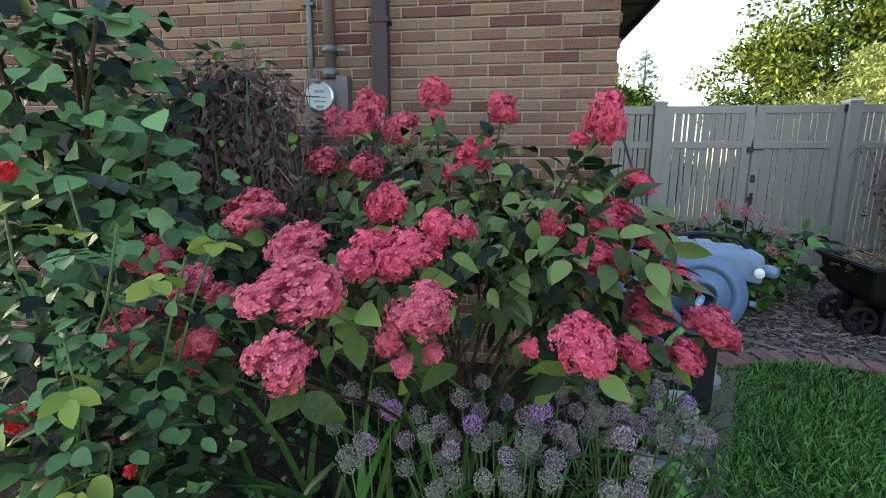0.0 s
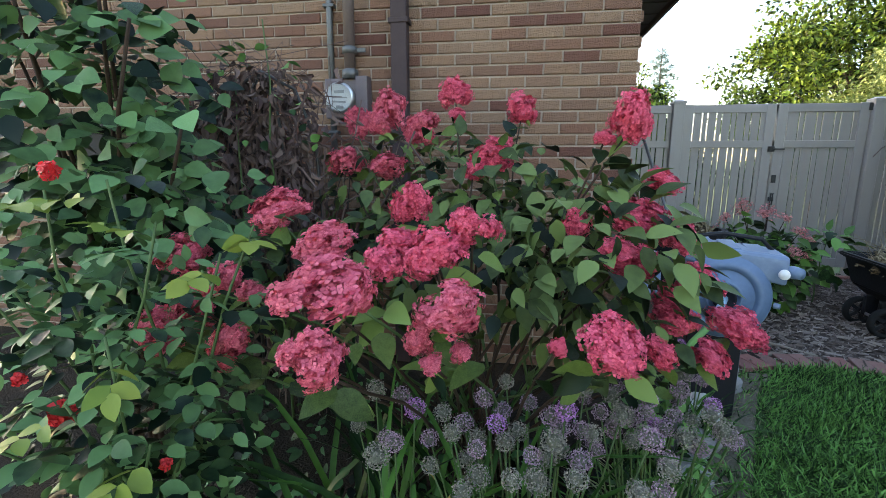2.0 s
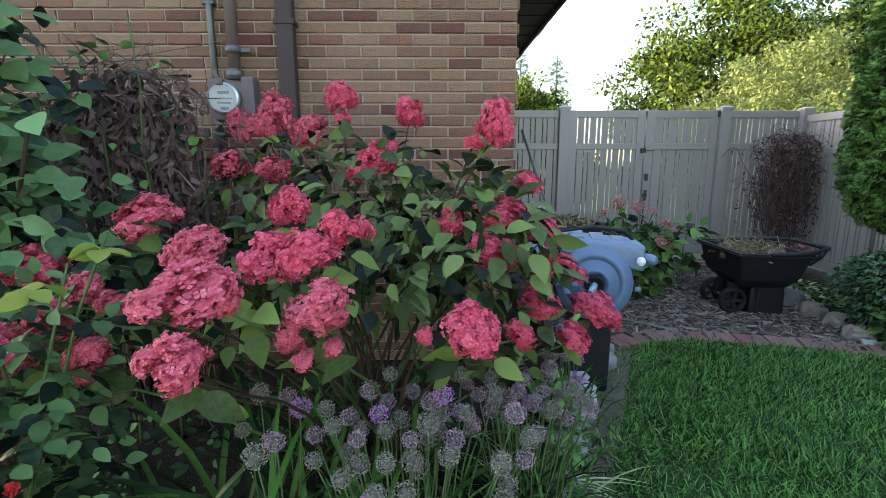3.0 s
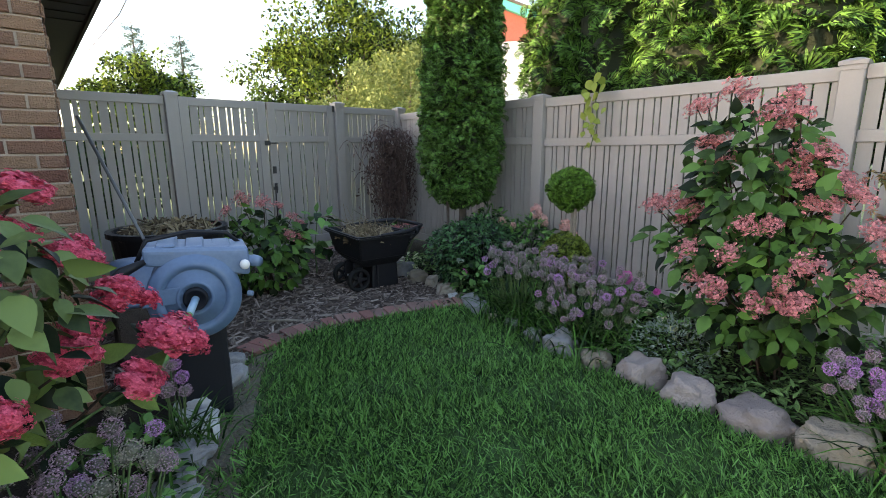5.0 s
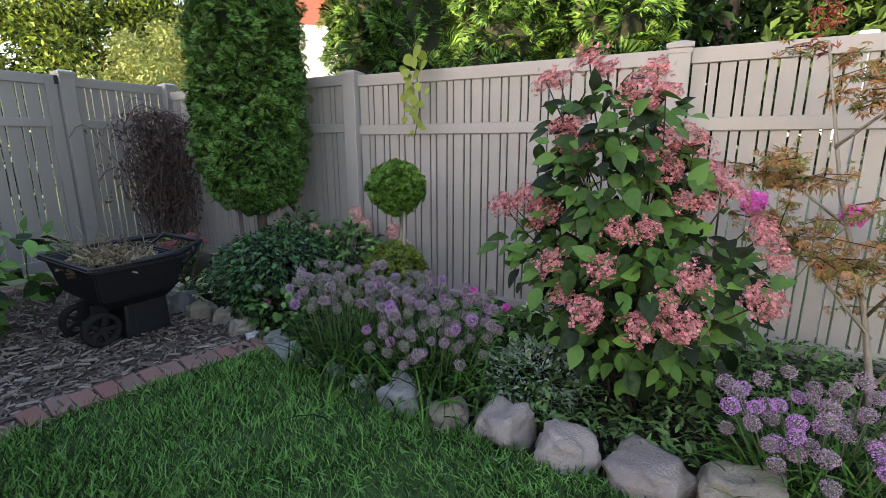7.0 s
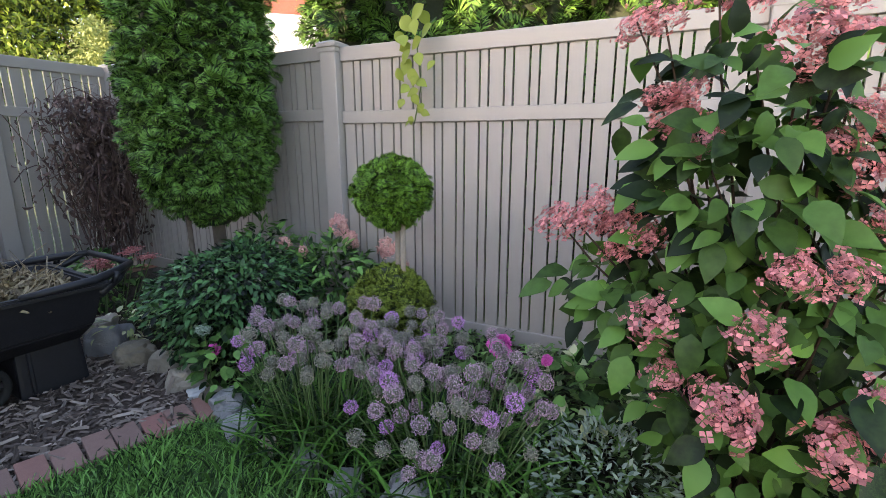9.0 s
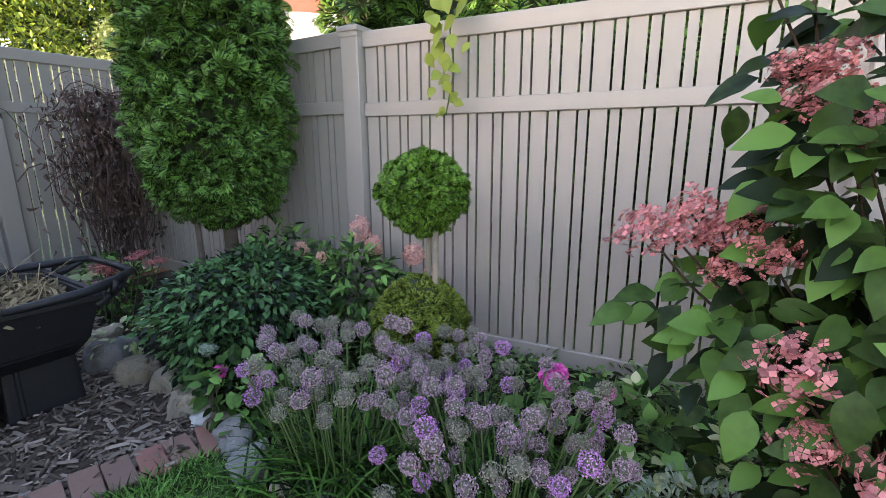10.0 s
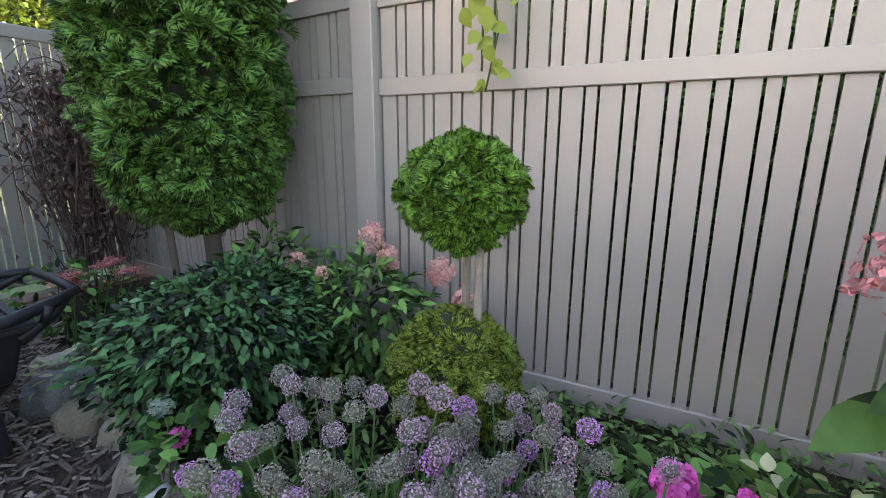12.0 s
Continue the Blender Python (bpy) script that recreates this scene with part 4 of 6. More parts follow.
# ---- dead vine on its trellis by the house ----
def dead_vine(at, w, h, n_twigs, n_leaves, label, arch=True):
    t = thing("dead_vine", at, label, "vine")
    if arch:
        for x in (-w / 2, w / 2, -w * 0.17, w * 0.17):
            top = [(x, 0, 0), (x, 0, h * 0.6), (x * 0.93, 0, h * 0.82), (x * 0.6, 0.0, h * 0.95), (0, 0, h * 1.0)]
            geo_part("trellis_bar", Geo().add(*tube(top, 0.008, 6)), M["black_iron"], t, "black metal trellis bar", smooth=True)
    g = Geo()
    for k in range(n_twigs):
        x0 = rng.uniform(-w / 2, w / 2) * (1.0 if arch else 0.6)
        dome = 1 - 0.3 * (2 * x0 / w) ** 2
        z0, z1 = rng.uniform(0, h * 0.45), h * dome * rng.uniform(0.6, 1.05)
        pts = [(x0, rng.normal(0, 0.04), z0)]
        side = rng.normal(0, 0.035)
        for i in range(6):
            q = pts[-1]
            pts.append((q[0] + side + rng.normal(0, 0.025), q[1] + rng.normal(0, 0.03), q[2] + (z1 - z0) / 6 + rng.normal(0, 0.02)))
        if k % 2:
            e = math.copysign(rng.uniform(0.03, 0.09), side)
            for i in range(3):
                q = pts[-1]
                pts.append((q[0] + e, q[1] - rng.uniform(0, 0.04), q[2] + 0.03 - 0.06 * i))
        g.add(*tube(pts, rng.uniform(0.002, 0.006), 4, False))
    for k in range(n_twigs // 3):
        a = rng.uniform(0.1, 3.0)
        p = (w * 0.45 * math.cos(a), rng.normal(0, 0.08), h * (0.85 + 0.15 * math.sin(a)))
        g.add(*tube([p, (p[0] + rng.normal(0, 0.12), p[1] - 0.08, p[2] + rng.uniform(-0.05, 0.16)), (p[0] + rng.normal(0, 0.2), p[1] - 0.1, p[2] + rng.uniform(-0.15, 0.22))], 0.0016, 4, False))
    tagged(geo_part("twig_tangle", g, M["dead"], t), kind="stuff")
    q = Geo()
    u = np.sort(rng.beta(2.2, 1.3, n_leaves))
    p = np.stack([rng.normal(0, w * 0.27, n_leaves), rng.normal(0, 0.09, n_leaves), h * (0.12 + 0.9 * u)], 1)
    scatter(q, leaf_shape(0.5, 0.5, 0.5, 3), p, rng.normal(0, 0.5, (n_leaves, 3)) - np.array((0, 0, 0.8)), unit(n_leaves), rng.uniform(0.035, 0.075, n_leaves))
    tagged(geo_part("dry_foliage", q, M["dead"], t), kind="stuff")
    return t


dead_vine((-1.28, 2.15, 0), 0.56, 1.75, 110, 1500, "dried brown vine crowding a black arched trellis")
dead_vine((4.36, 5.6, 0), 0.7, 1.62, 135, 1500, "bare brown vine hanging before the corner fence", False)
dv = leafy_plant("climbing_leaves", (-1.25, 2.05, 0), "a few green leaves left on the trellis", "vine", [(46, (0, 0, 1.5), (0.36, 0.12, 0.45), 0.06, 0.4)], LEAF_HEART, M["leaf_mid"], stem_tops=[(0.05, 0, 1.95), (-0.1, 0, 1.7)])


# ---- fixtures on the house wall ----
spout = thing("downspout", (-0.79, 2.89, 0), "brown square metal downspout on the brick wall", "downspout")
part("pipe", box((-0.05, -0.04, 0.0), (0.05, 0.04, 2.5), 0.012, 2), M["downspout"], spout)
for z in (0.9, 2.13):
    part("strap", box((-0.062, -0.045, z), (0.062, 0.05, z + 0.03), 0.004), M["downspout"], spout)
elec = thing("electricity_meter", (-1.14, 2.90, 1.71), "grey electricity meter with glass dome under a pipe", "meter")
part("box", box((-0.13, -0.035, -0.12), (0.13, 0.045, 0.12), 0.012, 2), M["meter_box"], elec)
part("side_cover", box((0.075, -0.05, -0.1), (0.15, 0.045, 0.13), 0.008, 2), M["meter_box"], elec)
geo_part("ring", Geo().add(*lathe([(0.085, -0.01), (0.092, 0.02), (0.092, 0.05), (0.08, 0.055)], 32, "y")), M["steel"], elec, "metal ring", True, pose(-0.02, -0.03, 0.0))
geo_part("dial", Geo().add(*lathe([(0.0, 0.045), (0.078, 0.045), (0.078, 0.0)], 28, "y")), M["dial"], elec, "pale dial face", False, pose(-0.02, -0.03, 0.0))
for z, w, h in ((0.028, 0.05, 0.014), (0.0, 0.075, 0.006), (-0.02, 0.06, 0.008), (-0.042, 0.035, 0.01)):
    part("print", box((-0.02 - w / 2, -0.0775, z - h / 2), (-0.02 + w / 2, -0.0755, z + h / 2)), M["ink"], elec)
geo_part("dome", Geo().add(*lathe([(0.078, 0.05), (0.076, 0.09), (0.06, 0.115), (0.03, 0.125), (0.0, 0.127)], 28, "y")), M["glass"], elec, "clear glass dome", True, pose(-0.02, -0.03, 0.0))
mast = thing("service_pipe", (-1.105, 2.88, 0), "painted service pipe running up from the meter", "pipe")
geo_part("pipe", Geo().add(*tube([(0, 0, 1.83), (0, 0, 3.2)], 0.034, 16)), M["pipe"], mast, smooth=True)
geo_part("collar", Geo().add(*lathe([(0.034, 0), (0.046, 0.004), (0.046, 0.04), (0.034, 0.045)], 16)), M["conduit"], mast, "grey clamp collar", True, pose(0, 0, 1.97))
part("clamp_arm", box((0.03, 0.0, 1.98), (0.1, 0.012, 2.005), 0.003), M["conduit"], mast)
geo_part("hub", Geo().add(*lathe([(0.034, 0.0), (0.05, 0.0), (0.05, 0.05), (0.034, 0.06)], 16)), M["conduit"], mast, "", True, pose(0, 0, 1.825))
cond = thing("conduit", (-1.24, 2.915, 0), "thin grey electrical conduit fixed to the wall", "pipe")
geo_part("pipe", Geo().add(*tube([(0, 0, 1.2), (0, 0, 3.2)], 0.02, 12)), M["conduit"], cond, smooth=True)
for z in (1.5, 2.25):
    part("strap", box((-0.035, -0.02, z), (0.035, 0.03, z + 0.02), 0.003), M["conduit"], cond)
shed = thing("storage_bin", (-2.15, 2.6, 0), "dark storage bin with a ribbed sloping lid by the wall", "storage bin")
part("body", box((-0.5, -0.25, 0), (0.5, 0.3, 1.5), 0.02), M["navy"], shed)
part("lid", box((-0.54, -0.3, 1.5), (0.54, 0.31, 1.56), 0.012), M["black_poly"], shed)
for i in range(7):
    part("lid_rib", box((-0.54, -0.28 + i * 0.085, 1.5585), (0.54, -0.24 + i * 0.085, 1.58), 0.006), M["black_poly"], shed)


# ---- hose reel, planter and cart ----
def hose_reel():
    t = thing("hose_reel", (1.0, 2.56, 0), "pale blue plastic hose reel on a dark stand", "hose reel")
    rz = -14
    P = pose(0, 0, 0.08, 0, 0, rz) @ Matrix.Diagonal((0.85, 0.85, 0.88, 1))
    part("stand", box((-0.16, -0.1, -0.09), (0.14, 0.22, 0.47), 0.03, 2), M["navy"], t, "dark base", m=P)
    for s in (-1, 1):
        prof = [(0.0, 0.0), (0.075, 0.0), (0.08, 0.02), (0.095, 0.02), (0.1, 0.004), (0.15, 0.004), (0.154, -0.008), (0.16, -0.008), (0.164, 0.008), (0.196, 0.012), (0.204, 0.0), (0.232, -0.01), (0.244, -0.03), (0.246, -0.06)]
        v, f = lathe(prof, 48, "y")
        v = [(a, b * (1 if s < 0 else -1), c) for a, b, c in v]
        geo_part("side_disc", Geo().add(v, f), M["blue"], t, "round stepped side plate", True, P @ pose(0, -0.19 if s < 0 else 0.25, 0.68))
    geo_part("drum", Geo().add(*lathe([(0.246, -0.13), (0.238, -0.115), (0.238, 0.17), (0.246, 0.185)], 48, "y")), M["blue"], t, "", True, P @ pose(0, 0.05, 0.68))
    part("crank_boss", box((-0.26, -0.2, 0.66), (-0.05, -0.186, 0.75), 0.006, 2), M["blue"], t, "raised hose guide", m=P)
    bm = box((-0.23, -0.17, 0.87), (0.3, 0.24, 0.97), 0.024, 3)
    for v in bm.verts:
        up = v.co.z > 0.92
        if up:
            v.co.z -= 0.15 * max(0.0, v.co.x - 0.02) + 0.5 * max(0.0, abs(v.co.y - 0.02) - 0.17)
        elif v.co.x > 0.15:
            v.co.z -= 0.1
    part("hood", bm, M["blue_pale"], t, "paler blue top cover", m=P)
    for k in range(3):
        part("hood_rib", box((-0.17 + 0.14 * k, -0.15, 0.955 - 0.014 * k), (-0.07 + 0.14 * k, 0.18, 0.975 - 0.018 * k), 0.008), M["blue_pale"], t, m=P)
    geo_part("side_lug", Geo().add(*lathe([(0.0, 0.03), (0.016, 0.03), (0.018, 0.0)], 12, "y")), M["blue_pale"], t, "", True, P @ pose(0.285, -0.02, 0.62, 0, 0, 60))
    geo_part("knob", Geo().add(*lathe([(0.0, 0.04), (0.024, 0.036), (0.028, 0.0), (0.022, -0.05)], 16, "y")), M["blue_pale"], t, "round pale knob", True, P @ pose(0.325, -0.15, 0.845, 0, 0, 35) @ Matrix.Scale(1.25, 4))
    geo_part("knob_plate", Geo().add(*lathe([(0.0, 0.02), (0.025, 0.02), (0.028, 0.0)], 14, "y")), M["white_paint"], t, "", True, P @ pose(0.27, -0.202, 0.84))
    geo_part("hub", Geo().add(*lathe([(0.0, 0.01), (0.035, 0.012), (0.05, 0.03), (0.06, 0.03), (0.065, 0.0)], 20, "y")), M["navy"], t, "dark hub", True, P @ pose(0, -0.205, 0.68))
    a = P @ Vector((0, -0.21, 0.68))
    b = P @ Vector((-0.06, -0.4, 0.6))
    geo_part("hose_end", Geo().add(*tube([a, a.lerp(b, 0.6)], 0.018, 10)), M["hose_blue"], t, "pale blue hose end", True)
    geo_part("hose", Geo().add(*tube([a.lerp(b, 0.6), b, b + Vector((-0.08, 0.02, -0.12)), b + Vector((-0.16, 0.12, -0.4))], 0.016, 10)), M["hose"], t, "green hose", True)
    geo_part("handle", Geo().add(*tube([P @ Vector(q) for q in ((-0.27, -0.06, 0.88), (-0.22, 0.0, 0.985), (0.0, 0.06, 1.01), (0.2, 0.08, 0.985), (0.3, 0.1, 0.88))], 0.011, 8)), M["black_poly"], t, "black carrying handle", True)
    geo_part("nozzle", Geo().add(*tube([P @ Vector(q) for q in ((-0.4, -0.2, 0.78), (-0.32, -0.18, 0.86), (-0.22, -0.16, 0.9))], [0.03, 0.026, 0.014], 10)), M["black_poly"], t, "black spray nozzle", True)
    geo_part("trigger", Geo().add(*tube([P @ Vector(q) for q in ((-0.43, -0.21, 0.84), (-0.4, -0.21, 0.8))], 0.014, 8)), M["orange"], t, "orange trigger", True)


hose_reel()


def debris_heap(parent, n, rx, ry, z, bulge, size, mat="debris"):
    a, r = rng.uniform(0, 6.283, n), np.sqrt(rng.random(n))
    p = np.stack([rx * r * np.cos(a), ry * r * np.sin(a), z + bulge * (1 - r ** 2) + rng.normal(0, 0.012, n)], 1)
    g = scatter(Geo(), CHIP, p, rng.normal(0, 1, (n, 3)) * np.array((1, 1, 0.35)), unit(n), rng.uniform(0.4, 1.6, n) * size)
    m = n // 3
    scatter(g, leaf_shape(0.5, 0.5, 0.4, 3), p[:m] + np.array((0, 0, 0.012)), unit(m), unit(m), rng.uniform(0.5, 1.2, m) * size)
    return tagged(geo_part("debris", g, M[mat], parent, "dry clippings"), kind="stuff")


def planter(at, r, h, label):
    t = thing("planter", at, label, "planter")
    geo_part("tub", Geo().add(*lathe([(0, 0.0), (r * 0.8, 0.0), (r, h), (r * 1.06, h), (r * 1.06, h - 0.04), (r * 1.03, h - 0.04), (r * 1.03, h), (r * 0.95, h), (r * 0.93, h - 0.06), (0, h - 0.06)], 32)), M["black_poly"], t, smooth=False)
    debris_heap(t, 500, r * 0.85, r * 0.85, h - 0.04, 0.07, 0.06)
    return t


planter((1.22, 4.2, 0), 0.4, 0.78, "large black planter tub filled with dry soil and leaves")
pot = thing("bucket", (0.86, 3.55, 0), "upturned pale blue plastic bucket at the house corner", "bucket")
geo_part("tub", Geo().add(*lathe([(0.0, 0.68), (0.11, 0.68), (0.12, 0.66), (0.13, 0.42), (0.145, 0.42), (0.145, 0.4), (0.12, 0.4)], 24)), M["blue_pale"], pot, smooth=True)
part("support", box((-0.14, -0.14, 0), (0.14, 0.14, 0.4), 0.01), M["bark"], pot, "wooden stand")
rod = thing("tool_handle", (0.9, 2.75, 0.0), "thin grey metal tool handle leaning on the house", "tool")
geo_part("shaft", Geo().add(*tube([(0.18, -0.2, 0.1), (-0.225, 0.42, 1.55)], 0.009, 8)), M["conduit"], rod, smooth=True)


def cart():
    t = thing("garden_cart", (2.95, 4.05, 0), "black plastic two-wheeled garden cart full of dry clippings", "garden cart")
    P = pose(0, 0, 0, 0, 0, -5)
    # tub: an open, tapered hull with a thick rim, its lip forward along -x
    def ring(x0, x1, y, z, lift=0.0):
        return [(x0, -y, z + lift), (x1, -y, z), (x1, y, z), (x0, y, z + lift)]
    out = [ring(-0.14, 0.22, 0.2, 0.24), ring(-0.23, 0.26, 0.3, 0.33), ring(-0.27, 0.3, 0.37, 0.535, 0.01), ring(-0.31, 0.33, 0.405, 0.54, 0.01), ring(-0.31, 0.33, 0.405, 0.57, 0.01), ring(-0.26, 0.28, 0.36, 0.57, 0.01), ring(-0.22, 0.25, 0.3, 0.42)]
    bm = bmesh.new()
    vs = [bm.verts.new(p) for r in out for p in r]
    f = [(3, 2, 1, 0), (24, 25, 26, 27)]
    for i in range(len(out) - 1):
        for k in range(4):
            q = (k + 1) % 4
            f.append((i * 4 + k, i * 4 + q, i * 4 + 4 + q, i * 4 + 4 + k))
    for q in f:
        bm.faces.new([vs[i] for i in q])
    bmesh.ops.bevel(bm, geom=bm.edges[:], offset=0.012, segments=2, affect="EDGES")
    part("tub", bm, M["black_poly"], t, "tapered black tub", m=P)
    bm = box((-0.06, -0.2, 0.0), (0.22, 0.2, 0.3), 0.02, 2)
    for v in bm.verts:
        v.co.x += 0.05 * (v.co.z - 0.3) * (-1 if v.co.x > 0.08 else 0.6)
    part("leg_block", bm, M["black_poly"], t, "hollow moulded rear leg", m=P)
    for s in (-1, 1):
        part("leg_rib", box((-0.02, 0.2 * s - 0.012, 0.02), (0.0, 0.2 * s + 0.012, 0.27), 0.005), M["black_poly"], t, m=P)
    for s in (-1, 1):
        w = geo_part("wheel", Geo().add(*lathe([(0.085, -0.03), (0.108, -0.03), (0.118, -0.015), (0.118, 0.015), (0.108, 0.03), (0.085, 0.03), (0.085, -0.03)], 28, "y")), M["rubber"], t, "", True, P @ pose(-0.2, 0.17 * s, 0.118))
        g = Geo().add(*lathe([(0.0, 0.03), (0.025, 0.03), (0.03, 0.0), (0.03, -0.03), (0.0, -0.03)], 12, "y"))
        for k in range(5):
            a = 2 * math.pi * k / 5
            c, sn = math.cos(a), math.sin(a)
            g.add([(x * c - z * sn, y, x * sn + z * c) for x, y, z in boxv((0.02, -0.012, -0.013), (0.09, 0.012, 0.013))], BOXF)
        geo_part("rim", g, M["black_poly"], w, "five-spoke hub")
    geo_part("axle", Geo().add(*tube([P @ Vector((-0.2, -0.17, 0.118)), P @ Vector((-0.2, 0.17, 0.118))], 0.012, 8)), M["steel"], t, "", True)
    for s in (-1, 1):
        part("axle_bracket", box((-0.22, 0.1 * s - 0.02, 0.1), (-0.12, 0.1 * s + 0.02, 0.27), 0.008), M["black_poly"], t, m=P)
        arm = Geo().add(*tube([P @ Vector(q) for q in ((-0.05, 0.39 * s, 0.575), (0.25, 0.385 * s, 0.585), (0.4, 0.32 * s, 0.598), (0.5, 0.24 * s, 0.605))], [0.016, 0.022, 0.022, 0.018], 10))
        arm.add(*tube([P @ Vector(q) for q in ((0.28, 0.35 * s, 0.5), (0.4, 0.31 * s, 0.55), (0.47, 0.26 * s, 0.595))], [0.026, 0.02, 0.014], 8))
        arm.add(*tube([P @ Vector(q) for q in ((0.36, 0.35 * s, 0.54), (0.38, 0.355 * s, 0.6))], 0.016, 8))
        geo_part("handle", arm, M["black_poly"], t, "moulded handle arm with a hand slot", True)
    geo_part("grip", Geo().add(*tube([P @ Vector((0.5, -0.24, 0.605)), P @ Vector((0.51, 0.0, 0.605)), P @ Vector((0.5, 0.24, 0.605))], 0.018, 10)), M["black_poly"], t, "", True)
    h = debris_heap(t, 900, 0.27, 0.31, 0.5, 0.08, 0.06)
    h.matrix_basis = P
    g = Geo()
    for k in range(70):
        p = Vector((rng.uniform(-0.2, 0.2), rng.uniform(-0.28, 0.28), 0.54))
        g.add(*tube([p, p + Vector(rng.normal(0, 0.06, 3)) + Vector((0, 0, 0.03)), p + Vector(rng.normal(0, 0.1, 3)) + Vector((0, 0, 0.05))], 0.002, 4, False))
    for tip in ((-0.1, 0.25, 0.8), (-0.02, 0.1, 0.72), (-0.2, 0.12, 0.66), (-0.26, 0.3, 0.74)):
        g.add(*tube([(-0.05, 0.1, 0.53), tip], 0.0022, 4, False))
    tagged(geo_part("stalk_litter", g, M["debris"], t, m=P), kind="stuff")


cart()
stick = thing("stick", (1.85, 3.55, 0), "dry stick lying on the mulch", "stick")
geo_part("wood", Geo().add(*tube([(-0.2, 0.12, 0.03), (0, 0, 0.02), (0.18, -0.16, 0.012)], 0.009, 6)), M["bark_pale"], stick, smooth=True)


# ---- stones ----
def boulder(x, y, sx, sy, sz, mat, rz, seed, sink=0.25):
    bm = bmesh.new()
    bmesh.ops.create_icosphere(bm, subdivisions=4, radius=1.0)
    for v in bm.verts:
        d = v.co.normalized()
        q = Vector((d.x * 1.2 + seed * 3.1, d.y * 1.2, d.z * 1.2))
        k = 0.94 + 0.36 * noise.noise(q) + 0.16 * noise.noise(q * 2.7) + 0.03 * noise.noise(q * 9)
        c = Vector([math.copysign(abs(a) ** 0.72, a) for a in d]) * k
        v.co = Vector((c.x * sx, c.y * sy, max(c.z, -0.5) * sz))
    ob = part("boulder", bm, M[mat], smooth=True, m=pose(x, y, sz * (1 - 2 * sink) * 0.55, 0, 0, rz))
    names = {"stone_grey": "grey granite", "stone_pink": "pinkish-brown", "stone_tan": "tan", "stone_pale": "pale grey"}
    size = "large" if sx > 0.14 else "small"
    return tagged(ob, f"{size} rounded {names[mat]} fieldstone edging the bed", "stone", "edging stones")


for i, s in enumerate([(3.05, 1.74, 0.12, 0.12, 0.12, "stone_grey"), (3.01, 1.47, 0.1, 0.1, 0.09, "stone_tan"), (3.03, 1.19, 0.125, 0.13, 0.12, "stone_pink"), (3.0, 0.9, 0.13, 0.12, 0.11, "stone_pink"), (2.98, 0.57, 0.14, 0.16, 0.11, "stone_pink"),
                       (2.98, 0.25, 0.13, 0.15, 0.13, "stone_tan"), (2.96, -0.08, 0.14, 0.18, 0.13, "stone_tan"), (2.94, -0.45, 0.15, 0.17, 0.12, "stone_pink"), (2.92, -0.85, 0.15, 0.18, 0.12, "stone_tan"), (2.86, -1.3, 0.16, 0.2, 0.13, "stone_pink")]):
    boulder(*s, rz=37 * i, seed=i + 1)
for i, s in enumerate([(3.27, 2.86, 0.085, 0.08, 0.08, "stone_grey"), (3.18, 2.66, 0.075, 0.09, 0.075, "stone_grey"), (3.17, 2.43, 0.08, 0.075, 0.06, "stone_tan"), (3.12, 2.24, 0.08, 0.07, 0.055, "stone_grey"), (3.09, 2.03, 0.07, 0.07, 0.05, "stone_grey"),
                       (3.3, 3.02, 0.07, 0.06, 0.05, "stone_tan"), (3.36, 3.3, 0.1, 0.09, 0.075, "stone_tan"), (3.45, 3.58, 0.1, 0.09, 0.08, "stone_tan"), (3.4, 3.8, 0.1, 0.1, 0.1, "stone_tan"), (3.43, 4.12, 0.12, 0.11, 0.12, "stone_grey"), (3.55, 4.4, 0.1, 0.1, 0.1, "stone_tan"), (3.3, 3.14, 0.04, 0.05, 0.03, "stone_pale")]):
    boulder(*s, rz=53 * i, seed=i + 21)
for i, s in enumerate([(1.22, 2.98, 0.09, 0.07, 0.06, "stone_grey"), (1.15, 2.8, 0.12, 0.08, 0.055, "stone_grey"), (1.0, 2.7, 0.09, 0.06, 0.05, "stone_pale"), (0.93, 2.55, 0.08, 0.075, 0.07, "stone_pale"), (0.88, 2.36, 0.085, 0.1, 0.06, "stone_pale"), (0.78, 2.16, 0.1, 0.1, 0.05, "stone_grey"), (0.68, 1.9, 0.1, 0.09, 0.05, "stone_grey"), (0.52, 1.62, 0.1, 0.13, 0.05, "stone_grey")]):
    boulder(s[0], s[1], s[2] * 1.2, s[3] * 1.2, s[4] * 1.35, s[5], rz=41 * i, seed=i + 41, sink=0.15)


# ---- conifers ----
def tuft_shape(n=9, wide=1.25):
    """A fan of scaly shoots along y, tips curling down."""
    v, f = [], []

    def shoot(x, y, a, L, w):
        c, s = math.cos(a), math.sin(a)
        k = len(v)
        for u, e in ((0, 0), (0.55, -1), (1, 0), (0.55, 1)):
            px, py = x + s * L * u + c * w * e, y + c * L * u - s * w * e
            v.append((px, py, 0.1 * abs(e) - 0.38 * (px * px + py * py)))
        f.append((k, k + 3, k + 2, k + 1))

    for i in range(n):
        a = wide * (2 * i / (n - 1) - 1)
        L = 0.72 + 0.28 * math.cos(a)
        shoot(0, 0, a, L, 0.055)
        for e in (-1, 1):
            shoot(math.sin(a) * L * 0.5, math.cos(a) * L * 0.5, a + 0.6 * e, 0.4, 0.045)
    return np.array(v), f


TUFT = tuft_shape()


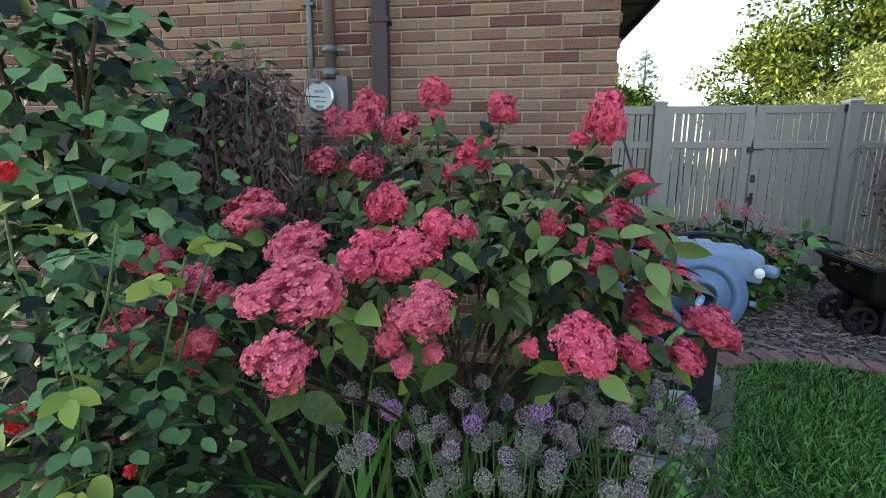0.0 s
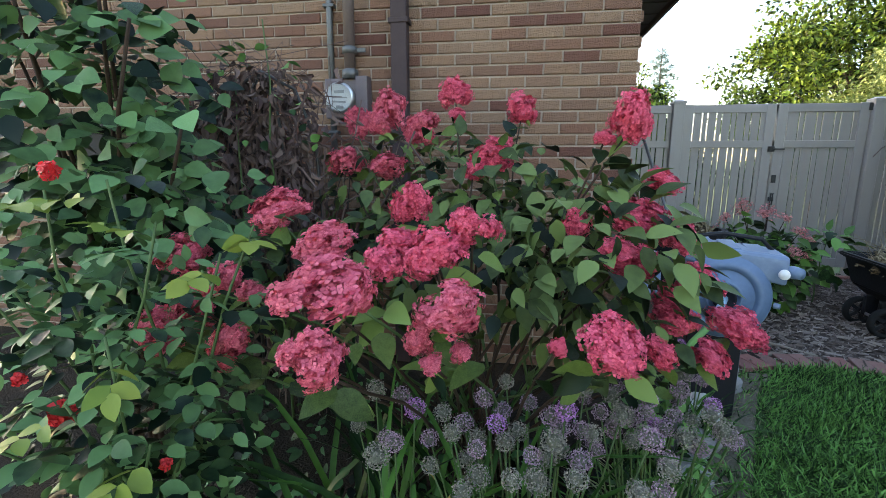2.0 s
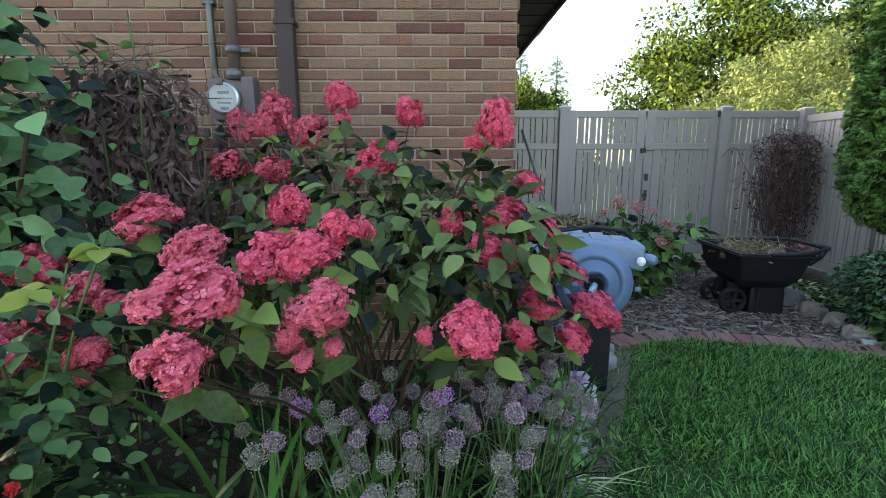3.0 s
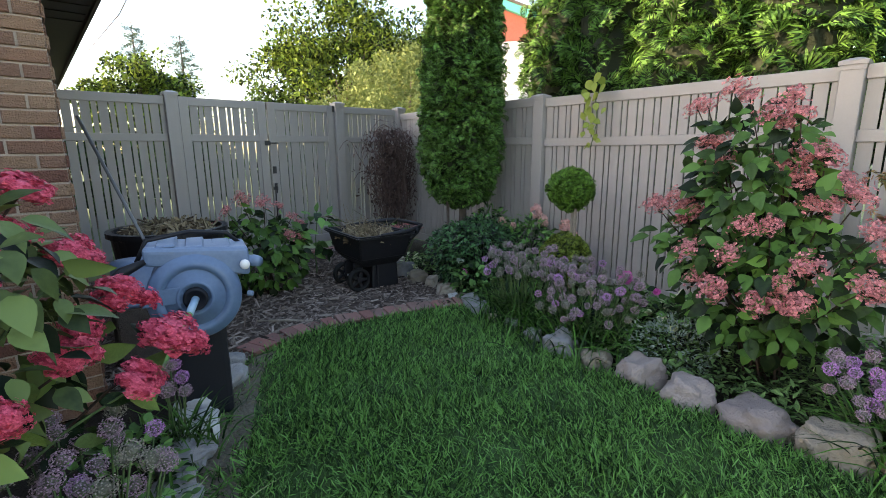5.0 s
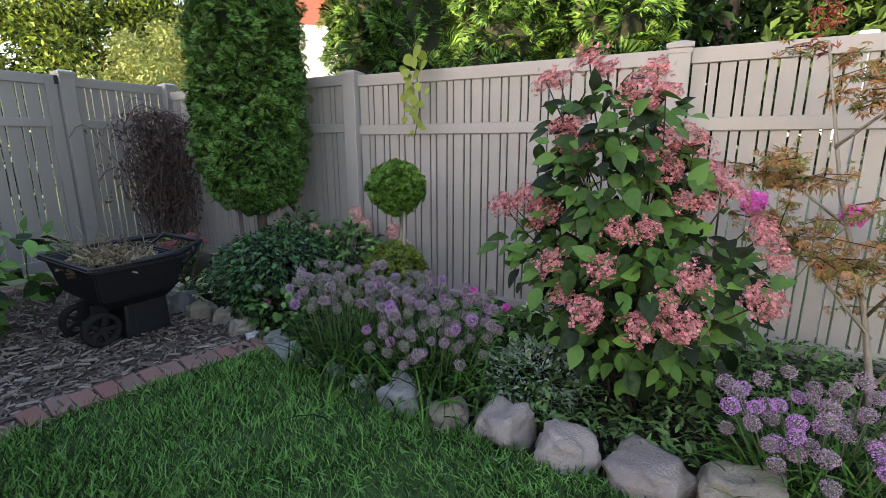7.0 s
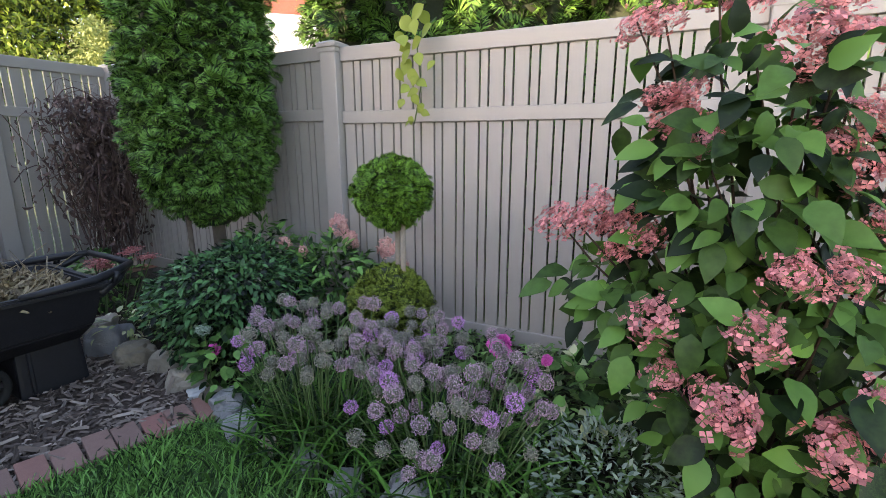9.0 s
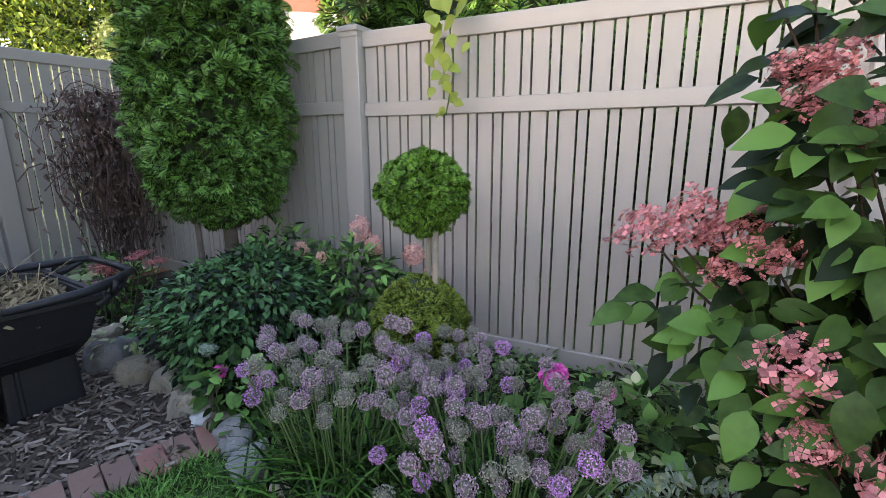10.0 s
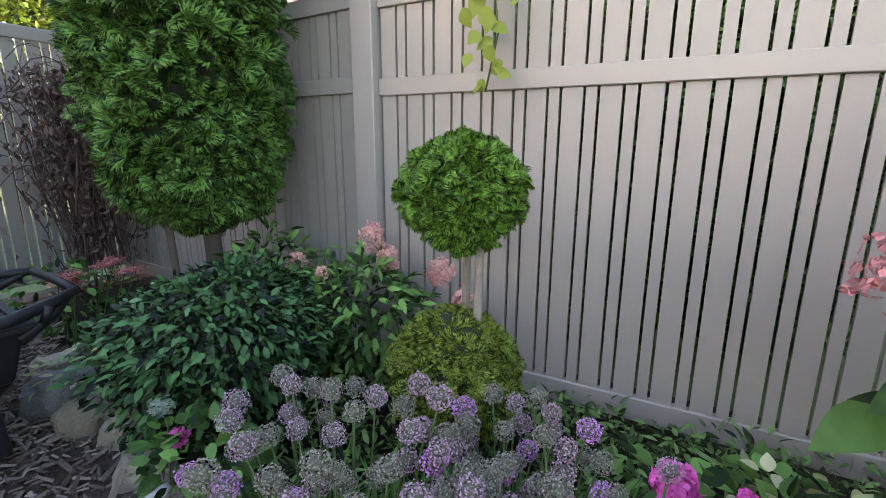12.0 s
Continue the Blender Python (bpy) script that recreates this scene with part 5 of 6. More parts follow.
def thuja_column(at, profile, n, size, label, mat="thuja", trunk=0.0, lumps=0.12, name="arborvitae", group="", stretch=(1, 1), up=0.45):
    """A dense conifer: core coloured dark as inner shade, under overlapping fans of scaly shoots. profile: (height,
    radius) pairs.
    """
    t = thing(name, at, label, "evergreen", group)
    hs, rs = np.array([p[0] for p in profile]), np.array([p[1] for p in profile])
    # near-black core paints the shade seen through gaps between the fans
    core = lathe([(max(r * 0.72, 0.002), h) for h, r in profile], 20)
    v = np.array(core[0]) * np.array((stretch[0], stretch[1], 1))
    geo_part("inner_growth", Geo().add(v, core[1]), M["thuja_core"], t, "dark core coloured as the shade inside the foliage")
    zz = np.linspace(hs[0], hs[-1], 400)
    w = np.interp(zz, hs, rs)
    w = w * np.sqrt(1 + np.gradient(w, zz) ** 2)
    z = rng.choice(np.linspace(hs[0], hs[-1], 400), n, p=(w + 0.03) / (w + 0.03).sum()) + rng.normal(0, 0.01, n)
    a = rng.uniform(0, 2 * math.pi, n)
    r = np.interp(z, hs, rs)
    lump = 1 + lumps * (np.sin(3 * a + z * 7) * np.sin(z * 9 + 2 * a) + 0.6 * np.sin(7 * a - z * 13))
    rr = np.maximum(r * lump - size * rng.uniform(0.1, 2.0, n) / np.sqrt(1 + np.interp(z, hs, np.gradient(rs, hs)) ** 2), 0.0)
    slope = np.interp(z, hs, np.clip(-np.gradient(rs, hs), -4, 4))
    d = np.stack([np.cos(a), np.sin(a), slope * 0.7], 1)
    d /= np.linalg.norm(d, axis=1, keepdims=True)
    c = np.stack([np.cos(a) * rr * stretch[0], np.sin(a) * rr * stretch[1], z - np.clip(slope, -1, 1) * size * rng.uniform(0.2, 1.2, n)], 1)
    side = np.stack([-np.sin(a), np.cos(a), np.zeros(n)], 1)
    way = d * 0.75 + side * rng.normal(0, 0.5, (n, 1)) + np.array((0, 0, up)) + rng.normal(0, 0.25, (n, 3))
    nrm = d * 0.5 + np.array((0, 0, 0.7)) + rng.normal(0, 0.45, (n, 3))
    g = scatter(Geo(), TUFT, c, way, nrm, rng.uniform(0.7, 1.25, n) * size)
    tagged(geo_part("foliage", g, M[mat], t), kind="stuff")
    if trunk:
        geo_part("trunk", Geo().add(*tube([(0, 0, 0), (0.02, 0.01, 0.5), (0, 0, hs[0] + 0.4)], [trunk, trunk * 0.9, trunk * 0.8], 10)), M["bark"], t, smooth=True)
        geo_part("trunk", Geo().add(*tube([(-0.14, 0.05, 0), (-0.17, 0.05, 0.5), (-0.22, 0, hs[0] + 0.4)], trunk * 0.35, 8)), M["bark"], t, smooth=True)
    return t


thuja_column((4.08, 3.84, 0), [(0.72, 0.1), (0.84, 0.32), (1.05, 0.4), (1.4, 0.44), (1.8, 0.43), (2.5, 0.4), (3.2, 0.35), (3.8, 0.26), (4.3, 0.04)], 8800, 0.07, "tall columnar dark green arborvitae standing on bare trunks", trunk=0.05, lumps=0.11)
BALL = lambda r, c, q=1.0: [(c + r * q * math.sin(e), max(r * math.cos(e), 0.003)) for e in np.linspace(-1.5, 1.5, 13)]
topi = thuja_column((3.86, 2.272, 0), BALL(0.187, 1.03, 0.95), 2600, 0.035, "clipped two-ball evergreen topiary on slender stems", "box_leaf", 0, 0.05, "topiary")
for x0, x1 in ((-0.02, -0.03), (0.06, 0.05)):
    geo_part("trunk", Geo().add(*tube([(x0 - 0.03, -0.05 + x0, 0), (x0, -0.03 + x1, 0.6), (x1, -0.05 + x0, 0.95)], [0.016, 0.014, 0.012], 8)), M["bark_pale"], topi, smooth=True)
low = thuja_column((3.83, 2.282, 0), BALL(0.215, 0.44, 1.02), 2800, 0.035, "lower clipped ball of golden-green evergreen sprays", "box_yellow", 0, 0.06, "topiary")
geo_part("trunk", Geo().add(*tube([(0, 0, 0), (0, 0, 0.3)], 0.02, 8)), M["bark_pale"], low, smooth=True)
for i, (x, y, h, r) in enumerate([(5.75, 3.72, 4.2, 0.55), (5.75, 3.0, 4.4, 0.65), (5.7, 2.15, 4.3, 0.65), (5.75, 1.3, 4.2, 0.55)]):
    thuja_column((x, y, 0), [(0.05, r * 0.8), (1.2, r), (2.2, r), (3.2, r * 0.85), (h - 0.3, r * 0.3), (h, 0.02)], 1700, 0.18, "full green arborvitae in a hedge behind the fence", group="hedge", trunk=0.05)


# ---- border plants ----
HEADS_D = [panicle_mesh(M["petal_dusty"], s, 58, 0.1, 0.12, 0.2, beads=200) for s in (31, 32, 33, 34)]


def border_hydrangea(at, heads, clouds, size, label, leaf_n, leaf_size, singles=280):
    base = Vector(at)
    t = thing("hydrangea", at, label, "shrub", "hydrangeas")
    pos, way = [], []
    for x, y, z in heads:
        p = Vector((x, y, z)) - base
        out = Vector((p.x, p.y, 0)).normalized() * 0.5 + Vector((-0.2, 0, 0.7))
        s = size * rng.uniform(0.75, 1.15)
        mesh_part("flower_head", HEADS_D[int(rng.integers(0, 4))], t, m=head_pose(p, s, out, 0.55))
        path = bow((rng.normal(0, 0.06), rng.normal(0, 0.06), 0), p, n=7, jitter=0.008)
        geo_part("stem", Geo().add(*tube(path, np.linspace(0.008, 0.003, 8), 5)), M["stem_brown"], t, smooth=True)
        for k in range(leaf_n):
            f = 0.96 - 0.065 * k
            a = k * 1.571 + rng.normal(0, 0.5)
            q = Vector((p.x * f ** 1.5, p.y * f ** 1.5, p.z * f - 0.03))
            pos.append(list(q)); way.append((math.cos(a), math.sin(a), rng.uniform(-0.6, 0.1)))
    n = len(pos)
    pos, way = np.array(pos), np.array(way)
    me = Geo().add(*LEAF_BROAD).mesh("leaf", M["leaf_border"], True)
    order = rng.permutation(n)
    k = min(singles, n)
    nrm = np.array((-0.55, -0.2, 0.65)) + rng.normal(0, 0.3, (n, 3))
    size_l = rng.uniform(0.7, 1.2, n) * leaf_size
    put_leaves(t, me, pos[order[:k]], way[order[:k]], nrm[:k], size_l[:k])
    g = Geo()
    if n > k:
        scatter(g, LEAF_BROAD, pos[order[k:]], way[order[k:]], nrm[k:], size_l[k:])
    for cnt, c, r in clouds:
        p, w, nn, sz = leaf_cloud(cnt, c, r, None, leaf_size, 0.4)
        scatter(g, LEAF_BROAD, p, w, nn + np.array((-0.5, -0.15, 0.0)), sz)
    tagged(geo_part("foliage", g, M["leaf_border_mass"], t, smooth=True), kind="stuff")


tall = [(3.42, 0.98, 1.69), (3.4, 1.1, 1.6), (3.4, 0.77, 1.56), (3.42, 0.66, 1.54), (3.4, 1.1, 1.4), (3.38, 0.98, 1.28), (3.4, 0.7, 1.27), (3.42, 0.53, 1.33), (3.42, 1.19, 1.03), (3.38, 1.1, 1.0), (3.36, 0.55, 1.08), (3.42, 0.37, 1.13), (3.46, 1.27, 1.08), (3.4, 1.3, 1.02)]
low_heads = [(3.2, 0.27, 1.0), (3.15, 0.77, 0.98), (3.17, 0.67, 0.99), (3.12, 0.82, 0.83), (3.2, 1.05, 0.81), (3.1, 0.87, 0.64), (3.08, 0.65, 0.61), (3.08, 0.5, 0.64), (3.15, 0.25, 0.76), (3.12, 0.48, 0.82), (3.2, 0.22, 0.9), (3.1, 0.57, 0.72), (3.2, 1.0, 0.65), (3.6, 0.25, 1.0), (3.7, 0.35, 0.8)]
beside = [(x + 0.03, y + (0.075 if i % 2 else -0.07), z - 0.05 + 0.06 * (i % 3)) for i, (x, y, z) in enumerate(tall)]
border_hydrangea((3.6, 0.72, 0), tall + beside + low_heads, [(480, (-0.08, 0.0, 0.62), (0.42, 0.5, 0.4)), (330, (-0.1, 0.1, 1.05), (0.27, 0.32, 0.42)), (190, (-0.12, 0.12, 1.3), (0.26, 0.32, 0.36)), (50, (-0.14, 0.45, 0.78), (0.14, 0.18, 0.16))], 0.135, "tall hydrangea with faded dusty-pink lacy heads and broad leaves", 9, 0.108)
border_hydrangea((2.05, 4.45, 0), [(1.7, 4.35, 0.86), (1.85, 4.45, 0.97), (2.05, 4.4, 0.9), (2.2, 4.4, 0.86), (2.3, 4.35, 0.75), (2.4, 4.4, 0.68), (2.2, 4.2, 0.6), (1.6, 4.3, 0.75), (2.35, 4.3, 0.55), (1.95, 4.6, 0.9)], [(380, (0, 0, 0.42), (0.42, 0.3, 0.36))], 0.13, "smaller hydrangea with dull pink heads before the gate", 9, 0.12, 60)
leafy_plant("leafy_shoot", (2.75, 4.75, 0), "young plant with large pointed green leaves", "plant", [(40, (0, 0, 0.5), (0.2, 0.2, 0.3), 0.15, 0.1)], LEAF_BROAD, M["leaf_mid"], stem_tops=[(0, 0, 0.72)])
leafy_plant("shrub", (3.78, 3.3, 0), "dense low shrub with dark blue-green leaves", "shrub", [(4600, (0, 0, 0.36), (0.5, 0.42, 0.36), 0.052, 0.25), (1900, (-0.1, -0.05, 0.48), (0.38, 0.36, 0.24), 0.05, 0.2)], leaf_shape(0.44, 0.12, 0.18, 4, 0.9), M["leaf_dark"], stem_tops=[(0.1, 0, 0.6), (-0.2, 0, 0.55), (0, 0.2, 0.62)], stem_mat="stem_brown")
leafy_plant("perennial", (4.22, 3.0, 0), "bright green leafy perennial at the fence", "plant", [(900, (0, 0, 0.38), (0.24, 0.36, 0.32), 0.08, 0.2), (420, (-0.05, 0.5, 0.5), (0.25, 0.28, 0.26), 0.085, 0.1)], LEAF_LONG, M["leaf_mid"], stem_tops=[(0, 0, 0.6), (0, 0.2, 0.65)])
pale = [panicle_mesh(M["petal_pale"], s, 130, 0.4, 0.11) for s in (51, 52)]
ph = thing("panicle_flowers", (4.3, 2.75, 0), "pale pink cone-shaped blooms leaning by the fence", "flowering plant")
for p, s in (((0.0, 0.22, 0.75), 0.13), ((0.0, 0.13, 0.66), 0.11), ((-0.05, -0.18, 0.64), 0.13), ((-0.08, -0.3, 0.55), 0.1), ((-0.15, 0.55, 0.62), 0.09), ((-0.2, 0.35, 0.6), 0.07)):
    mesh_part("flower_head", pale[int(rng.integers(0, 2))], ph, m=head_pose(p, s, (-0.4, -0.3, 0.6), 1.25))
stems((0, 0, 0), [(0, 0.2, 0.7), (0, 0.1, 0.6), (-0.05, -0.16, 0.58), (-0.08, -0.28, 0.5), (-0.15, 0.53, 0.58)], 0.005, M["stem"], ph, "stem")
leafy_plant("sedum", (3.36, 3.0, 0), "pale green sedum with rounded fleshy leaves", "plant", [(150, (0, -0.05, 0.17), (0.14, 0.2, 0.17), 0.075, 0.1)], LEAF_OVAL, M["leaf_mid"])
sed_me = panicle_mesh(M["leaf_silver"], 61, 90, 0.0, 0.13)
sd2 = thing("sedum_flower", (3.31, 3.05, 0), "pale green flat sedum flower head beside magenta petals", "flowering plant")
mesh_part("flower_head", sed_me, sd2, m=head_pose((0, 0, 0.37), 0.08, (0, 0, 1), 0.6))
mesh_part("magenta_flower", panicle_mesh(M["petal_magenta"], 62, 20, 0, 0.35), sd2, "small magenta flower", m=head_pose((0.02, -0.03, 0.26), 0.05, (-0.3, -0.3, 0.6)))
stems((0, 0, 0), [(0, 0, 0.35), (0.02, -0.03, 0.25)], 0.004, M["stem"], sd2, "stem", 0.01)
zin = thing("zinnia", (3.62, 1.62, 0), "bright magenta-pink rounded flower among green leaves", "flowering plant")
mag = panicle_mesh(M["petal_magenta"], 63, 120, 0.0, 0.2)
mesh_part("flower_head", mag, zin, m=head_pose((0, 0, 0.44), 0.088, (-0.5, -0.2, 0.7), 0.8))
mesh_part("flower_head", mag, zin, m=head_pose((0.18, -0.16, 0.33), 0.045, (-0.5, -0.2, 0.7), 0.8))
stems((0, 0, 0), [(0, 0, 0.42), (0.18, -0.16, 0.3)], 0.004, M["stem"], zin, "stem", 0.02)
p_, w_, n_, s_ = leaf_cloud(60, (0.1, 0, 0.22), (0.18, 0.2, 0.2), None, 0.09, 0.2)
tagged(geo_part("foliage", scatter(Geo(), LEAF_BROAD, p_, w_, n_, s_), M["leaf_mid"], zin, smooth=True), kind="stuff")
phlox = thing("phlox", (4.25, 0.2, 0), "magenta phlox heads before the fence", "flowering plant")
for p, s in (((0, 0, 1.0), 0.12), ((0.05, -0.45, 0.95), 0.11)):
    mesh_part("flower_head", mag, phlox, m=head_pose(p, s, (-0.4, 0, 0.7), 0.85))
stems((0, 0, 0), [(0, 0, 0.97), (0.05, -0.45, 0.92)], 0.005, M["stem"], phlox, "stem")
leafy_plant("hosta", (3.95, 1.3, 0), "low hosta with cream-edged wavy leaves", "plant", [(110, (0, 0, 0.12), (0.28, 0.28, 0.16), 0.1, 0.1)], LEAF_HEART, M["leaf_mid"])
leafy_plant("variegated_leaves", (3.97, 1.28, 0), "cream leaf edges of the hosta clump", "plant", [(60, (0, 0, 0.13), (0.28, 0.3, 0.16), 0.07, 0.2)], LEAF_HEART, M["leaf_cream"])
leafy_plant("variegated_shrub", (3.5, 4.1, 0), "small variegated cream and green plant by stones", "plant", [(90, (0, 0, 0.12), (0.16, 0.16, 0.14), 0.07, 0.1)], LEAF_LONG, M["leaf_cream"])
leafy_plant("artemisia", (3.42, 1.15, 0), "silvery soft artemisia sprigs", "plant", [(900, (0, 0, 0.12), (0.26, 0.26, 0.2), 0.035, -0.3)], LEAF_LONG, M["leaf_silver"])
leafy_plant("stonecrop", (3.9, 5.1, 0), "dusky pink stonecrop by the far corner", "plant", [(220, (0, 0, 0.2), (0.3, 0.3, 0.25), 0.07, 0.1)], LEAF_OVAL, M["leaf_mid"])
sc = thing("stonecrop_flowers", (3.75, 4.85, 0), "flat dusky pink stonecrop flower heads", "flowering plant")
for k in range(9):
    p = (rng.normal(0, 0.2), rng.normal(0, 0.14), rng.uniform(0.36, 0.46))
    mesh_part("flower_head", HEADS_D[k % 4], sc, m=head_pose(p, 0.12, (0, 0, 1), 0.35))
    geo_part("stem", Geo().add(*tube([(p[0] * 0.6, p[1] * 0.6, 0), (p[0], p[1], p[2] - 0.02)], 0.004, 5)), M["stem"], sc)


def border_cover():
    n = 22000
    x, y = rng.uniform(2.95, 4.5, n), rng.uniform(-1.6, 4.6, n)
    edge = np.interp(y, [-2, -0.8, 0, 0.6, 1.2, 1.75, 2.3, 2.6, 3.3, 4.6], [2.95, 3.0, 3.05, 3.06, 3.1, 3.14, 3.2, 3.27, 3.5, 3.75])
    k = x > edge
    x, y = x[k], y[k]
    n = len(x)
    h = 0.07 + 0.13 * (0.5 + 0.5 * np.sin(x * 7 + y * 5) * np.sin(y * 6.3))
    p = np.stack([x, y, rng.uniform(0.0, 1, n) * h], 1)
    way = rng.normal(0, 1, (n, 3)) * np.array((1, 1, 0.4)) + np.array((0, 0, 0.35))
    g = scatter(Geo(), LEAF_LONG, p, way, np.array((0, 0, 1)) + rng.normal(0, 0.4, (n, 3)), rng.uniform(0.03, 0.07, n))
    tagged(geo_part("ground_cover", g, M["leaf_cover"]), "mixed low ground cover filling the border", "ground cover", kind="stuff")
    leafy_plant("lime_plant", (3.9, 0.0, 0), "low lime-green mound under the maple", "plant", [(420, (0, 0, 0.16), (0.32, 0.45, 0.18), 0.055, 0.1)], LEAF_LONG, M["leaf_mid"])


border_cover()


def acer_tree():
    t = thing("japanese_maple", (3.85, -0.32, 0), "young Japanese maple with airy orange and green autumn leaves", "tree")
    limbs = [((0, 0, 0), (0.0, 0.02, 0.25), (-0.02, 0.1, 0.6), (0.0, 0.25, 1.1), (0.02, 0.38, 1.75)), ((0, 0.01, 0.2), (0.02, -0.12, 0.45), (0.03, -0.25, 0.8), (0, -0.35, 1.2)), ((-0.01, 0.05, 0.45), (-0.1, 0.3, 0.75), (-0.2, 0.5, 0.95)), ((0, 0.2, 0.95), (-0.1, 0.45, 1.15), (-0.15, 0.6, 1.2)),
             ((-0.01, 0.08, 0.55), (-0.25, 0.05, 0.8), (-0.4, 0.0, 0.95)), ((0, 0.3, 1.3), (-0.1, 0.12, 1.5), (-0.12, 0.0, 1.6)), ((0.02, -0.2, 0.7), (-0.2, -0.15, 0.9), (-0.35, -0.2, 1.0))]
    pos = []
    for i, l in enumerate(limbs):
        r = 0.019 if i == 0 else 0.008
        geo_part("limb" if i else "trunk", Geo().add(*tube(l, np.linspace(r, r * 0.3, len(l)), 7)), M["bark_pale"], t, smooth=True)
        for k in range(13):
            f = rng.uniform(0.35, 1.0) * (len(l) - 1)
            j = min(int(f), len(l) - 2)
            b = Vector(l[j]).lerp(Vector(l[j + 1]), f - j)
            if b.z < 0.5:
                continue
            e = b + Vector((rng.normal(0, 0.12), rng.normal(0, 0.14), rng.normal(0.04, 0.05)))
            geo_part("twig", Geo().add(*tube([b, b.lerp(e, 0.5) + Vector((0, 0, 0.02)), e], 0.0025, 4)), M["stem_brown"], t)
            for m in range(22):
                pos.append(list(b.lerp(e, rng.uniform(0.3, 1.1)) + Vector(rng.normal(0, 0.02, 3))))
    g = Geo()
    palm = [(0, 0, 0)]
    f = []
    for k, a in enumerate((-1.3, -0.7, 0, 0.7, 1.3)):
        L = (0.6, 0.85, 1.0, 0.85, 0.6)[k]
        c, s = math.cos(a), math.sin(a)
        palm += [(s * L * 0.5 - c * 0.1, c * L * 0.5 + s * 0.1, 0.02), (s * L, c * L, -0.15), (s * L * 0.5 + c * 0.1, c * L * 0.5 - s * 0.1, 0.02)]
        f.append((0, 1 + 3 * k + 2, 1 + 3 * k + 1, 1 + 3 * k))
    pos = np.array(pos)
    n = len(pos)
    way = rng.normal(0, 0.7, (n, 3)) + np.array((0, 0, -0.25))
    scatter(g, (np.array(palm), f), pos, way, np.array((0, 0, 1)) + rng.normal(0, 0.4, (n, 3)), rng.uniform(0.03, 0.055, n))
    tagged(geo_part("foliage", g, M["acer"], t), kind="stuff")
    q = Geo()
    m = 40
    p = np.array((0.05, 0.4, 1.85)) + rng.normal(0, 1, (m, 3)) * np.array((0.03, 0.05, 0.09))
    scatter(q, (np.array(palm), f), p, rng.normal(0, 0.7, (m, 3)), np.array((0, 0, 1)) + rng.normal(0, 0.4, (m, 3)), rng.uniform(0.03, 0.06, m))
    tagged(geo_part("red_foliage", q, M["acer_red"], t, "dark red top leaves"), kind="stuff")


acer_tree()
grape = thing("grape_vine", (4.48, 2.44, 1.4), "light green vine trailing over the fence top", "vine")
geo_part("stem", Geo().add(*tube([(0.3, 0.05, 0.65), (0.05, 0.02, 0.52), (-0.05, 0.0, 0.4), (-0.06, -0.03, 0.2), (-0.06, 0.02, -0.02)], 0.004, 5)), M["stem"], grape, smooth=True)
gl = Geo().add(*LEAF_HEART).mesh("leaf", M["leaf_lime"], True)
n = 26
pz = np.linspace(0.62, 0.0, n)
put_leaves(grape, gl, np.stack([-0.07 - rng.uniform(0, 0.04, n), rng.normal(0, 0.07, n) * np.linspace(1, 0.5, n), pz], 1), np.stack([rng.normal(-0.2, 0.3, n), rng.normal(0, 0.8, n), -np.ones(n) * 0.6], 1), np.stack([-np.ones(n), rng.normal(0, 0.4, n), rng.normal(0.3, 0.3, n)], 1), np.linspace(0.13, 0.06, n) * rng.uniform(0.7, 1.1, n))


# ---- beyond the fence ----
def broadleaf_tree(at, height, crown_r, crown_z, clumps, per, leaf, mat, label, flat=0.75, trunk=0.3, group="", bare=0.3):
    t = thing("tree", at, label, "tree", group)
    geo_part("trunk", Geo().add(*tube([(0, 0, 0), (0.05, 0.02, height * 0.25), (0.0, 0.1, height * 0.55), (0.1, 0, height * 0.8)], [trunk, trunk * 0.8, trunk * 0.5, trunk * 0.12], 9)), M["bark"], t, smooth=True)
    g = Geo()
    for k in range(clumps):
        d = unit(1)[0]
        rr = rng.uniform(0.2, 1.0) ** 0.55 * (1 + 0.16 * math.sin(3.1 * d[0] + 4 * d[2] + at[0]) + 0.12 * math.sin(6 * d[1] - 5 * d[2]))
        c = np.array((d[0] * crown_r * rr, d[1] * crown_r * rr, crown_z + d[2] * crown_r * flat * rr))
        if k % 7 == 0:
            v, f = tube([(0, 0, height * 0.3), tuple(c * np.array((0.5, 0.5, 0.75))), tuple(c)], [trunk * 0.3, trunk * 0.15, 0.02], 5)
            geo_part("limb", Geo().add(v, f), M["bark"], t, smooth=True)
        s = crown_r * rng.uniform(0.14, 0.26)
        q = unit(per)
        p = c + q * np.array((1, 1, 0.6)) * s * rng.uniform(0.4, 1.05, (per, 1))
        scatter(g, SMALL_LEAF, p, q + rng.normal(0, 0.6, (per, 3)) - np.array((0, 0, 0.2)), q * 0.4 + np.array((0, 0, 0.7)) + rng.normal(0, 0.3, (per, 3)), rng.uniform(0.6, 1.3, per) * leaf)
    tagged(geo_part("crown", g, M[mat], t), kind="stuff")
    return t


broadleaf_tree((17.5, 29, 0), 11.5, 6.3, 5.6, 240, 210, 0.28, "tree_leaf", "large rounded tree with sunlit yellow-green crown", 0.8, 0.4)
broadleaf_tree((24.5, 27, 0), 10.5, 5.0, 5.8, 150, 200, 0.28, "tree_leaf", "broad green tree behind the yards", 0.85, 0.35)
broadleaf_tree((11.5, 14.5, 0), 4.8, 2.3, 2.9, 90, 170, 0.13, "willow_leaf", "pale green bushy tree behind the gate fence", 0.85, 0.12)
broadleaf_tree((12.4, 17.5, 0), 5.4, 2.6, 3.1, 90, 170, 0.14, "willow_leaf", "pale green tree beside the neighbour's house", 0.85, 0.12)
